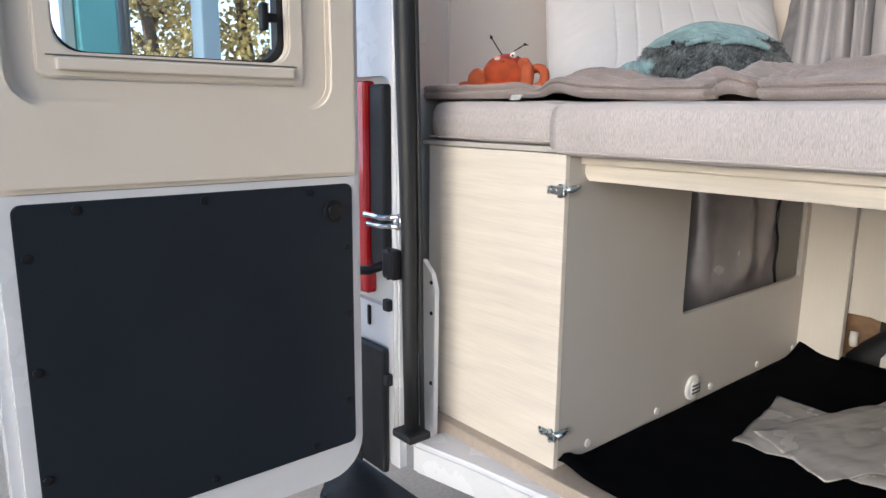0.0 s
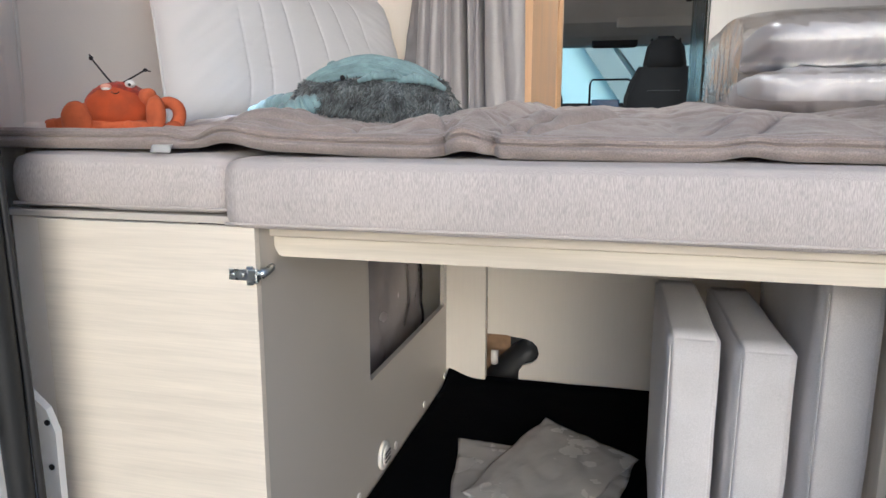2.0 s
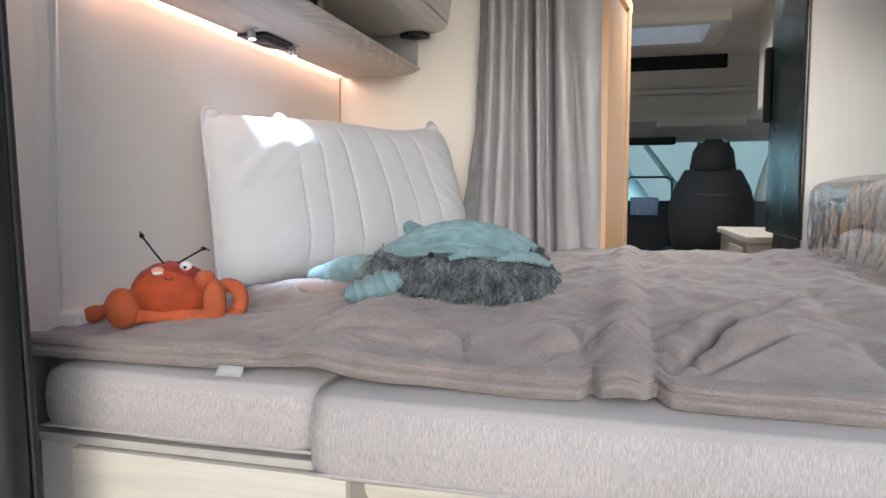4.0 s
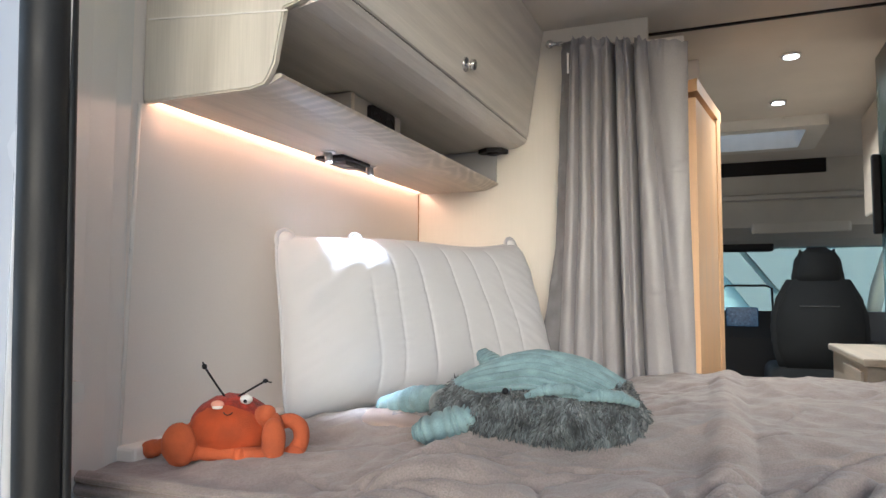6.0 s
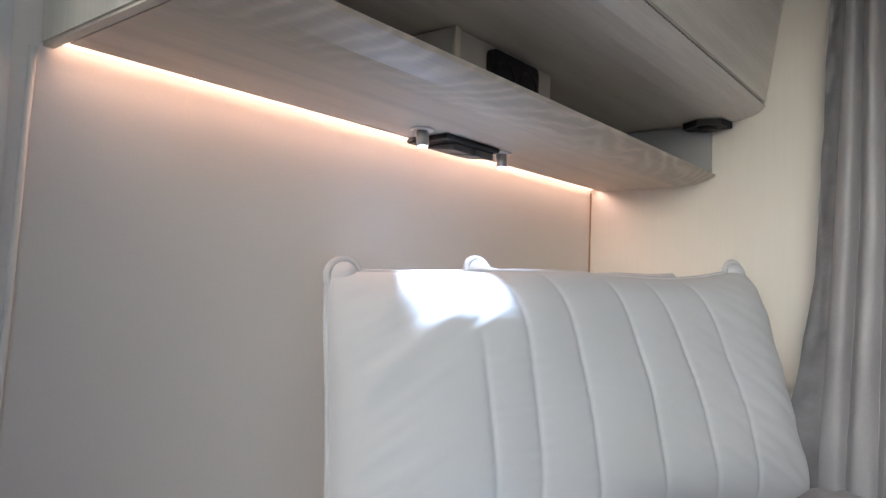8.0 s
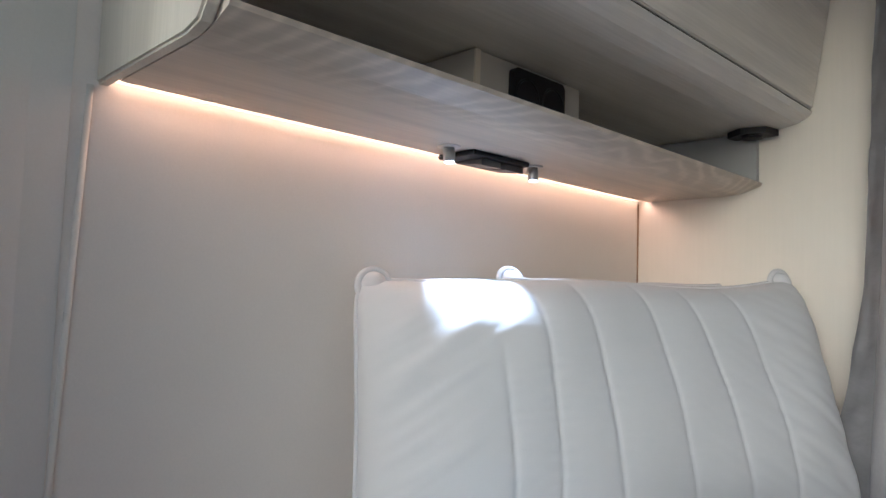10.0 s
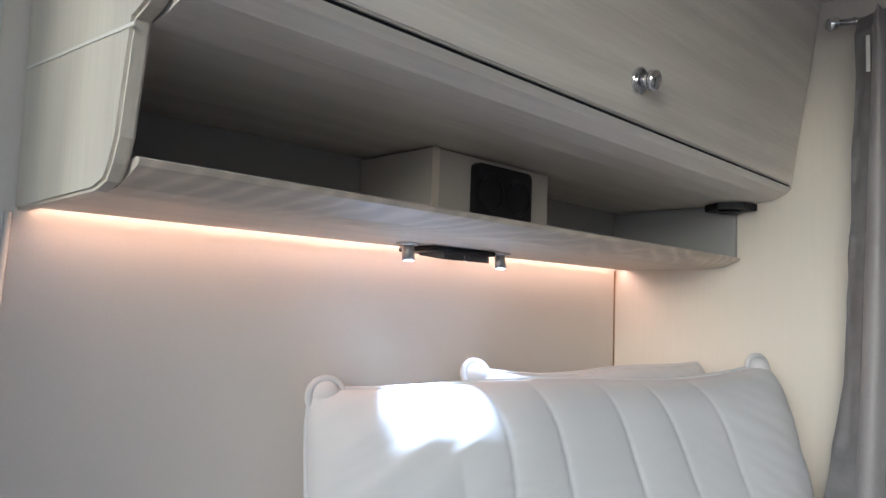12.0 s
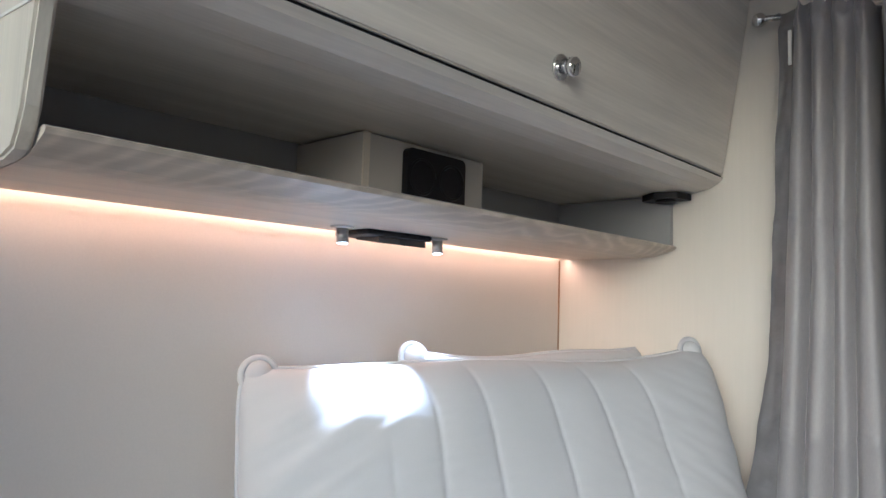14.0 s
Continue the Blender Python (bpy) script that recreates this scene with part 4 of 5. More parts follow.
def mattress(x0, x1, y0, y1, z0, z1, label):
    m_ = thing("mattress", ((x0 + x1) / 2, (y0 + y1) / 2, z0), label, "mattress", "mattress pieces")
    bm = bmesh.new()
    nx = max(int((x1 - x0) / 0.03), 6)

    def skin(u, v):
        # once round the cross-section, from the bottom of the front edge over the top
        x = x0 + (x1 - x0) * u
        prof = [(y0 + 0.03, z0), (y0 + 0.008, z0 + 0.004), (y0, z0 + 0.016), (y0 - 0.005, (z0 + z1) / 2), (y0, z1 - 0.018), (y0 + 0.010, z1 - 0.005), (y0 + 0.03, z1), ((y0 + y1) / 2, z1 + 0.002), (y1, z1)]
        k = v * (len(prof) - 1)
        i = min(int(k), len(prof) - 2)
        f = k - i
        y, z = prof[i][0] * (1 - f) + prof[i + 1][0] * f, prof[i][1] * (1 - f) + prof[i + 1][1] * f
        near = math.exp(-((min(u, 1 - u) * (x1 - x0)) / 0.012) ** 2)
        y += 0.010 * near
        z += -0.006 * near * (1 if z > (z0 + z1) / 2 else -1)
        y += 0.003 * wob(x, 0, z, 7, 3)
        z += 0.0025 * wob(x, y, z, 6, 8)
        return (x, y, z)

    g = sheet(bm, skin, nx, 32)
    for row in (g[0], g[-1]):
        f = bm.faces.new(row)
        f.smooth = False
    bmesh.ops.recalc_face_normals(bm, faces=list(bm.faces))
    part("cover", bm, fabric, m_)
    bm = bmesh.new()
    tube(bm, [(x0 + (x1 - x0) * k / 40, y0 + 0.003 + 0.002 * wob(k * 0.3, 0, 0, 1), z0 + 0.010) for k in range(41)], 0.003, 6)
    part("piping", bm, fabric_top, m_)
    return m_


mattress(-1.612, -1.150, 1.372, 2.76, 0.8145, 0.921, "short grey woven mattress piece on the cabinet")
mattress(-1.146, RX - 0.005, 1.352, 2.76, 0.7935, 0.9165, "long grey woven mattress piece on the bed base")

NOTCH = ((-1.245, 0.024, 0.045), (-0.772, 0.030, 0.009), (-0.735, -0.010, 0.03), (-0.690, 0.036, 0.011), (-0.30, 0.012, 0.05), (0.02, 0.014, 0.04), (-0.98, 0.006, 0.05))


def duvet_front(x):
    y = 1.392 + 0.010 * wob(x, 0, 0, 2.2, 4) + 0.003 * wob(x, 0, 0, 14, 9) - 0.02 * max(0, -1.30 - x)
    for c, depth, w in NOTCH:
        y += depth * math.exp(-((x - c) / w) ** 2)
    return y


def slump(x):
    """The hem lies lower over the long mattress than over the short one."""
    return 0.010 * min(max((x + 1.15) / 0.3, 0), 1)


def hem_lift(x):
    """How far the hem stands off the mattress."""
    return -slump(x) + 0.012 * math.exp(-((x + 1.165) / 0.05) ** 2) + 0.012 * math.exp(-((x + 0.73) / 0.036) ** 2) + 0.007 * math.exp(-((x + 0.30) / 0.035) ** 2) + 0.004 * max(0, wob(x, 0, 0, 5, 17))


def hem_r(x):
    return 0.0190 + 0.004 * wob(x, 0, 0, 9, 11) - 0.006 * math.exp(-((x + 1.245) / 0.03) ** 2) + 0.005 * math.exp(-((x + 0.74) / 0.03) ** 2)


def crease(x, y, cx, cy, angle, length, width, depth):
    """A shallow fold that starts at (cx, cy) and runs off at an angle."""
    ca, sa = math.cos(radians(angle)), math.sin(radians(angle))
    a, b = (x - cx) * ca + (y - cy) * sa, -(x - cx) * sa + (y - cy) * ca
    b += 0.005 * math.sin(a * 14 + cx * 9)
    run = max(0.0, 1 - abs(a / length - 0.5) * 2) ** 0.5
    return run * 1.25 * depth * (0.8 * math.exp(-((b - 2.2 * width) / (2 * width)) ** 2) + 0.4 * math.exp(-((b + 2.5 * width) / (2.5 * width)) ** 2) - 1.2 * math.exp(-(b / (0.5 * width)) ** 2))


_rnd = random.Random(21)
FOLDS = [(-1.25, 1.41, 38, 0.42, 0.018, 0.016), (-1.23, 1.43, 62, 0.30, 0.014, 0.012), (-1.27, 1.43, 16, 0.36, 0.016, 0.010), (-0.69, 1.41, 62, 0.36, 0.016, 0.017), (-0.60, 1.41, 130, 0.20, 0.010, 0.010), (-0.84, 1.43, 60, 0.26, 0.012, 0.010), (-0.93, 1.43, 110, 0.22, 0.012, 0.009),
         (-0.66, 1.42, 48, 0.30, 0.016, 0.012), (-0.77, 1.42, 105, 0.22, 0.016, 0.010), (-0.30, 1.42, 70, 0.30, 0.020, 0.012), (0.02, 1.43, 80, 0.25, 0.02, 0.012)]
FOLDS += [(_rnd.uniform(-1.55, 0.25), _rnd.uniform(1.45, 2.6), _rnd.uniform(-30, 75), _rnd.uniform(0.14, 0.42), _rnd.uniform(0.006, 0.012), _rnd.uniform(0.0025, 0.006)) for _ in range(75)]


def duvet_top(x, y):
    s = y - duvet_front(x)
    soft = 1 - math.exp(-max(s - 0.012, 0) / 0.05)
    z = 0.9275 + slump(x) * (1 - math.exp(-max(s, 0) / 0.25)) + hem_lift(x) + 2 * hem_r(x) * (1 - 0.36 * soft) + 0.004 * soft + 0.062 * (1 - math.exp(-max(s - 0.08, 0) / 0.5)) * (0.40 + 0.60 * min(max((x + 1.70) / 0.36, 0), 1))
    qx, qy = (x + 1.29) % 0.30 / 0.30 - 0.5, (y - 1.41) % 0.33 / 0.33 - 0.5
    z += soft * 0.014 * (abs(math.cos(math.pi * qx) * math.cos(math.pi * qy)) ** 0.6 - 0.6)
    z += soft * (0.013 * wob(x, y, 0, 5.0, 1) + 0.006 * (1 - 2 * abs(wob(x + 0.5 * y, y * 0.5, 0, 9, 2))) + 0.0035 * (1 - 2 * abs(wob(x * 0.9 - y * 0.6, y * 0.5 + 0.3 * x, 0, 17, 12))) + 0.0025 * (1 - 2 * abs(wob(x * 0.5 + y * 0.8, y * 0.25 - x * 0.3, 0, 24, 22))) + 0.0018 * wob(x * 1.3 - y, y, 0, 26, 3))
    for f in FOLDS:
        if abs(x - f[0]) < 0.45 and abs(y - f[1]) < 0.45:
            z += soft * crease(x, y, *f)
    z -= soft * 0.014 * min(max((-0.78 - x) / 0.2, 0), 1)
    z -= 0.006 * math.exp(-((s - 0.036) / 0.0035) ** 2)
    return max(z, 0.921)


def duvet_skin(u, v):
    x = -1.705 + (RX - 0.01 + 1.705) * u
    yf, r = duvet_front(x), hem_r(x)
    if v < 0.14:
        a = v / 0.14 * math.pi
        pinch = 1 - 0.60 * math.exp(-((a - 1.72) / 0.17) ** 2)
        return (x, yf + 0.014 - (0.014 + 0.004 * math.sin(a)) * math.sin(a) * pinch, 0.9275 + hem_lift(x) + r - r * math.cos(a))
    s = ((v - 0.14) / 0.86) ** 1.3
    y = yf + 0.0145 + (2.778 - yf - 0.0145) * s
    z = duvet_top(x, y)
    k = min(s / 0.02, 1)
    return (x, y, z * k + (0.9275 + hem_lift(x) + 2 * r) * (1 - k))


duvet = thing("duvet", (-0.6, 2.0, 0.927), "taupe quilted velour duvet spread over the bed", "duvet")
bm = bmesh.new()
sheet(bm, duvet_skin, 560, 260)
part("cover", bm, duvet_m, duvet, smooth=True)
bm = bmesh.new()
tube(bm, [(x, duvet_front(x) + 0.0010, 0.9275 + hem_lift(x) + 1.62 * hem_r(x)) for x in [-1.70 + 0.006 * k for k in range(350)]], 0.0030, 6)
part("piping", bm, duvet_m, duvet)
bm = bmesh.new()
sheet(bm, lambda u, v: (-1.308 + 0.042 * u, 1.392 - 0.010 * v, 0.937 - 0.014 * v), 4, 2)
bmesh.ops.solidify(bm, geom=list(bm.faces), thickness=0.001)
part("care_label", bm, tag_m, duvet, "white sewn-in label")

# ---- pillows ----
def pillow(tl, tr, bl, puff, seams, label, seed, ears):
    tl, tr, bl = Vector(tl), Vector(tr), Vector(bl)
    du, dv = tr - tl, bl - tl
    out = dv.cross(du).normalized()
    if out.y > 0:
        out = -out
    p_ = thing("pillow", tl + dv + du * 0.5, label, "pillow", "pillows")

    def at(u, v, side):
        e = (max(1 - (2 * u - 1) ** 4, 0) * max(1 - (2 * v - 1) ** 4, 0)) ** 0.5
        corner = (2 * u - 1) ** 8 * (2 * v - 1) ** 8
        pinch = -0.020 * (2 * u - 1) * (1 - (2 * v - 1) ** 2)
        sag = 0.048 * (2 * v - 1) * (1 - (2 * u - 1) ** 4)
        p = tl + du * (u + pinch * 0.4 - 0.02 * corner * (2 * u - 1)) + dv * (v - sag * 0.7 - 0.03 * corner * (2 * v - 1))
        p -= dv * (0.030 * math.exp(-(1 - u) / 0.10) + 0.004 * math.exp(-u / 0.05) - 0.012 * math.sin(u * 9 + seed)) * (1 - v) ** 2
        p += Vector((0.070, 0.008, 0)) * v * u ** 3
        h = puff * e
        h += 0.012 * e * wob(u * 3, v * 3, 0, 1, seed)
        edge = min(u, 1 - u)
        # slanting puckers that run in from the side seams
        pucker = math.exp(-edge / 0.11) * (1 - math.exp(-edge / 0.02))
        h += 0.014 * pucker * e * wob(u * 4 + v * 2, v * 9 + edge * 16, 0, 1, seed + 1)
        h += 0.006 * pucker * e * wob(u * 9, v * 24 + edge * 30, 0, 1, seed + 4)
        ends = math.exp(-min(v, 1 - v) / 0.10) * (1 - math.exp(-min(v, 1 - v) / 0.02))
        h += 0.008 * ends * e * wob(u * 14, v * 3, 0, 1, seed + 2)
        if side > 0:
            for s, low in seams:
                bow = s + (low - s) * v + 0.008 * math.sin(v * 3)
                d = u - bow
                fade = min(1, max(0, v - 0.22) / 0.15) if s < 0.25 else 1
                h -= fade * (0.0030 * e ** 0.5 * math.exp(-abs(d) / 0.0040) + 0.0018 * e * math.exp(-(d / 0.03) ** 2))
                h += 0.0022 * fade * e * math.exp(-abs(d) / 0.012) * wob(s * 40, v * 34, 0, 1, seed + 3) * (1 if s < 0.35 else 0.4)
        return p + out * (h * side + 0.002 * side)

    bm = bmesh.new()
    sheet(bm, lambda u, v: at(u, v, 1), 260, 110)
    sheet(bm, lambda u, v: at(u, v, -0.2), 40, 30)
    bmesh.ops.remove_doubles(bm, verts=list(bm.verts), dist=0.002)
    part("cover", bm, cotton, p_, smooth=True)
    bm = bmesh.new()
    edge = [at(k / 40, 0, 1) for k in range(41)] + [at(1, k / 24, 1) for k in range(1, 25)] + [at(1 - k / 40, 1, 1) for k in range(1, 41)] + [at(0, 1 - k / 24, 1) for k in range(1, 25)]
    tube(bm, edge, 0.0042, 6)
    part("piping", bm, cotton, p_)
    for u, v in ears:
        c = at(u, v, 1) + (du.normalized() * (0.5 - u) * 1.2 + dv.normalized() * 0.35) * 0.022
        bm = bmesh.new()
        ex, ey = du.normalized(), -dv.normalized()
        tube(bm, [c + 0.025 * (math.cos(a) * ex + math.sin(a) * ey) for a in [k * 2 * math.pi / 20 for k in range(21)]], 0.0055, 8)
        q = c.copy()
        blob(bm, q, (0.022, 0.020, 0.022))
        part("corner_tuft", bm, cotton, p_)
    return p_


pillow((-1.665, 2.215, 1.392), (-1.50, 2.765, 1.398), (-1.56, 2.20, 1.0), 0.055, (), "white cotton pillow tucked behind another one", 5, ((0, 0),))
pillow((-1.690, 1.915, 1.386), (-1.352, 2.742, 1.402), (-1.628, 1.885, 0.948), 0.105, ((0.205, 0.235), (0.29, 0.32), (0.38, 0.44), (0.515, 0.585), (0.62, 0.71), (0.74, 0.81)), "plump white quilted pillow leaning on the wall", 1, ((0, 0), (1, 0)))

# ---- soft toys ----
def rib(u):
    return 0.5 - 0.5 * math.cos(2 * math.pi * u)


def toy_crab():
    o, ux, fx = Vector((-1.545, 1.600, 0.955)), Vector((0.944, 0.33, 0)), Vector((0.33, -0.944, 0))
    bm = bmesh.new()

    def P(px, py, d=0.0):
        """From the toy's own millimetres: to its right, up, and forward."""
        return o + ux * (px / 1000) + Vector((0, 0, py / 1000)) + fx * (d / 1000)

    turn = Matrix((ux, -fx, Vector((0, 0, 1)))).transposed().to_euler()
    vs = blob(bm, P(3, 52, 0), (0.072, 0.055, 0.050), turn, 0, 32, 20)
    vs += blob(bm, P(3, 62, -9), (0.074, 0.054, 0.0465), turn, 1, 40, 24)
    for v in vs:
        v.co += (v.co - P(3, 50, 0)).normalized() * 0.003 * wob(v.co.x, v.co.y, v.co.z, 60)
        # a dome: narrow at the crown, wide low down
        up = (v.co.z - P(0, 50).z) / 0.05
        v.co += ux * ((v.co - P(3, 50)).dot(ux)) * (-0.16 * up)
    for pts, r in (([(-35, 58, 8), (-62, 42, 22), (-78, 26, 30)], [17, 16, 18]), ([(-80, 24, 20), (-105, 22, 12), (-128, 14, 10)], [13, 12, 13]),
                   ([(72, 60, 10), (84, 66, 18), (92, 52, 26)], [15, 15, 15]), ([(88, 58, 4), (108, 64, 0), (126, 54, 0), (130, 32, 2), (122, 14, 6)], [12, 13, 14, 14, 15]),
                   ([(-48, 14, 26), (-10, 14, 34), (30, 12, 36)], [13, 14, 13]), ([(40, 12, 36), (70, 12, 34), (84, 14, 30)], [13, 14, 12])):
        dense, rad = [], []
        for k in range(len(pts) - 1):
            p0, p1, p2, p3 = (Vector(pts[min(max(k + j, 0), len(pts) - 1)]) for j in (-1, 0, 1, 2))
            for t in (0, 0.25, 0.5, 0.75):
                dense.append(0.5 * (2 * p1 + (p2 - p0) * t + (2 * p0 - 5 * p1 + 4 * p2 - p3) * t * t + (3 * p1 - p0 - 3 * p2 + p3) * t ** 3))
                rad.append((r[k] * (1 - t) + r[k + 1] * t) / 1000)
        tube(bm, [P(*p) for p in dense] + [P(*pts[-1])], rad + [r[-1] / 1000], 16, 5)
    for c, r in (((-70, 28, 42), (0.031, 0.017, 0.037)), ((-132, 14, 10), (0.018, 0.016, 0.016)), ((92, 38, 40), (0.021, 0.016, 0.037)), ((120, 10, 16), (0.019, 0.017, 0.014)),
                 ((-45, 14, 30), (0.017, 0.015, 0.015)), ((71, 76, 18), (0.018, 0.017, 0.018)), ((36, 12, 38), (0.016, 0.014, 0.014))):
        vs = blob(bm, P(*c), r, turn, 5, 24, 16)
        for v in vs:
            v.co += (v.co - P(*c)).normalized() * 0.0025 * wob(v.co.x, v.co.y, v.co.z, 60)
    blob(bm, P(-9, 95, 31), (0.0115, 0.008, 0.007), turn, 3)
    blob(bm, P(-8, 91, 34), (0.0095, 0.006, 0.004), turn, 2)
    blob(bm, P(36, 102, 16), (0.0110, 0.009, 0.0085), turn, 2)
    blob(bm, P(37, 100, 25), (0.0032, 0.003, 0.0032), turn, 4, 10, 8)
    tube(bm, [P(a + 3, 80 + 0.07 * (a - 12) ** 2, 49 - 0.35 * abs(a - 12)) for a in (4, 8, 12, 16, 20)], 0.0011, 6, 4)
    tube(bm, [P(-4, 102, 5), P(-20, 122, 4), P(-46, 156, 0)], 0.0018, 6, 4)
    blob(bm, P(-46, 156, 0), (0.005, 0.004, 0.005), turn, 4, 8, 6)
    tube(bm, [P(-46, 156, 0), P(-49, 164, 0)], 0.0015, 6, 4)
    tube(bm, [P(12, 102, 5), P(40, 118, 4), P(64, 132, 0)], 0.0018, 6, 4)
    blob(bm, P(64, 132, 0), (0.005, 0.004, 0.004), turn, 4, 8, 6)
    tube(bm, [P(64, 132, 0), P(75, 129, 0)], 0.0015, 6, 4)
    return solid("plush_crab", bm, [orange, orange_dark, eye_white, eye_pink, plastic_black, orange_lit], "orange plush crab with wire feelers sitting on the duvet", "soft toy")


toy_crab()


def toy_whale():
    bm, rnd = bmesh.new(), random.Random(11)
    c, L, W = Vector((-1.065, 1.893, 0.966)), 0.20, 0.134

    def body(u, v):
        # u runs from the tail (0) to the blunt head (1), v once round
        a = 2 * math.pi * v
        t = 2 * u - 1
        prof = (1 - abs(t) ** (2.2 if t < 0 else 4.5)) ** 0.5 if abs(t) < 1 else 0.0
        top = (0.160 - 0.062 * max(t - 0.1, 0) ** 1.2 - 0.030 * max(-t, 0)) * (0.25 + 0.75 * prof) if prof else 0.05
        w = W * prof * (0.82 + 0.18 * (t + 1) / 2)
        ca, sa = math.cos(a), math.sin(a)
        y = -w * math.copysign(abs(ca) ** 0.8, ca)
        z = 0.42 * top + (0.58 * top if sa > 0 else 0.42 * top) * math.copysign(abs(sa) ** 0.85, sa)
        upper = z > 0.098 + 0.004 * math.sin(9 * t)
        p = c + Vector((L * t, y + 0.02 * t, z))
        way = Vector((0, -ca, sa)).normalized()
        if upper:
            p += way * 0.012 * (1 - math.exp(-(math.sin(math.pi * v * 36) / 0.75) ** 2))
        p += way * 0.004 * wob(p.x, p.y, p.z, 14)
        return p

    nu, nv = 64, 576
    g = sheet(bm, body, nu, nv)
    bm.normal_update()
    seeds = []
    for f in list(bm.faces):
        m_ = f.calc_center_median()
        lim = 1.070 + 0.005 * math.sin(40 * m_.x) + 0.05 * max(0, min(1, (m_.x - c.x - 0.165) / 0.03))
        f.material_index = 0 if m_.z > lim else 1
        if m_.z <= lim and f.calc_area() > 1e-8:
            seeds.append((m_.copy(), (m_ - (c + Vector((m_.x - c.x, 0.0, 0.06)))).normalized(), f.calc_area()))
    total = sum(s[2] for s in seeds)
    for m_, nrm, area in seeds:
        want = 17000 * area / total
        for _ in range(int(want) + (rnd.random() < want % 1)):
            n_ = (nrm * 0.55 + Vector((rnd.gauss(1.1 * wob(m_.x, m_.y, m_.z, 34), 0.22), rnd.gauss(0, 0.15), rnd.gauss(-0.45 + 0.9 * wob(m_.x, m_.y, m_.z, 34, 3), 0.25)))).normalized()
            ln = 0.008 + 0.011 * rnd.random()
            q = m_ + Vector((rnd.uniform(-1, 1), rnd.uniform(-1, 1), rnd.uniform(-1, 1))) * 0.003
            s = n_.cross(nrm + Vector((0.01, 0, 0))).normalized() * 0.0015
            mid, tip = q + n_ * ln * 0.6, q + n_ * ln + Vector((0, 0, -0.003))
            if tip.z < 0.958:
                continue
            a, b, d, e, t = (bm.verts.new(k) for k in (q - s, q + s, mid + s * 0.8, mid - s * 0.8, tip))
            for face in (bm.faces.new((a, b, d, e)), bm.faces.new((e, d, t))):
                face.material_index = 1

    def lobe(pts, radii, flat, mi=0):
        """A ribbed flipper along pts."""
        n0 = len(bm.verts)
        steps = 66
        P = [Vector(p) for p in pts]
        line = []
        for k in range(steps + 1):
            t = k / steps * (len(P) - 1)
            i = min(int(t), len(P) - 2)
            f = t - i
            f = f * f * (3 - 2 * f)
            line.append((P[i].lerp(P[i + 1], f), radii[i] * (1 - f) + radii[i + 1] * f))
        rings = []
        for k, (p, r) in enumerate(line):
            d = (line[min(k + 1, steps)][0] - line[max(k - 1, 0)][0]).normalized()
            side = d.cross(Vector((0, 0, 1))).normalized()
            up = side.cross(d)
            r *= 0.80 + 0.24 * abs(math.sin(k * math.pi / 6)) ** 0.6
            rings.append([bm.verts.new(p + side * r * math.cos(a) + up * r * flat * math.sin(a)) for a in [2 * math.pi * j / 16 for j in range(16)]])
        for a, b in zip(rings, rings[1:]):
            for j in range(16):
                f = bm.faces.new((a[j], a[(j + 1) % 16], b[(j + 1) % 16], b[j]))
                f.smooth, f.material_index = True, mi
        for rr in (rings[0][::-1], rings[-1]):
            bm.faces.new(rr).material_index = mi

    lobe([(-1.27, 1.93, 1.035), (-1.34, 1.945, 1.018), (-1.42, 1.968, 0.997), (-1.438, 1.974, 0.990)], [0.028, 0.040, 0.030, 0.016], 0.75)
    lobe([(-1.15, 1.80, 1.030), (-1.19, 1.785, 1.010), (-1.245, 1.772, 0.992), (-1.265, 1.768, 0.988)], [0.026, 0.039, 0.033, 0.016], 0.75)
    lobe([(-1.165, 1.955, 1.085), (-1.182, 1.96, 1.106), (-1.198, 1.962, 1.117), (-1.206, 1.963, 1.120)], [0.030, 0.030, 0.023, 0.012], 0.6)
    blob(bm, (-1.245, 1.90, 1.02), (0.045, 0.035, 0.035), None, 1)
    # ribbed ruffle where the fur begins
    def brim(x, up):
        t = (x - c.x) / L
        w = W * (1 - abs(t) ** 4.5) ** 0.5 * (0.82 + 0.18 * (t + 1) / 2)
        return (x, c.y - w - 0.004 + 0.02 * t, up)

    lobe([brim(-1.055, 1.066), brim(-1.02, 1.078), brim(-0.975, 1.080), brim(-0.955, 1.072)], [0.004, 0.008, 0.008, 0.004], 1.2)
    lobe([brim(-0.965, 1.066), brim(-0.93, 1.072), brim(-0.90, 1.068), brim(-0.876, 1.052)], [0.004, 0.009, 0.009, 0.005], 1.2)
    blob(bm, (-1.087, c.y - 0.136, 1.074), (0.006, 0.005, 0.006), None, 2, 12, 8)
    return solid("plush_whale", bm, [teal, fur, plastic_black], "teal corduroy plush whale with grey fur belly on the duvet", "soft toy")


toy_whale()

bm = bmesh.new()
sheet(bm, lambda u, v: (-1.50 + 0.20 * u + 0.03 * v, 1.86 + 0.17 * v - 0.02 * u, 0.978 + 0.020 * math.sin(math.pi * u) ** 0.5 * math.sin(math.pi * v) ** 0.5 + 0.003 * wob(u, v, 0, 5)), 24, 18)
bmesh.ops.solidify(bm, geom=list(bm.faces), thickness=0.008)
solid("folded_cloth", bm, beige_cloth, "small folded beige cloth lying beside the pillow", "cloth", smooth=True)

# ---- bedding wrapped in film ----
wrap = thing("wrapped_duvet", (0.08, 2.32, 0.985), "silver-grey duvet folded in a clear plastic bag", "bedding")


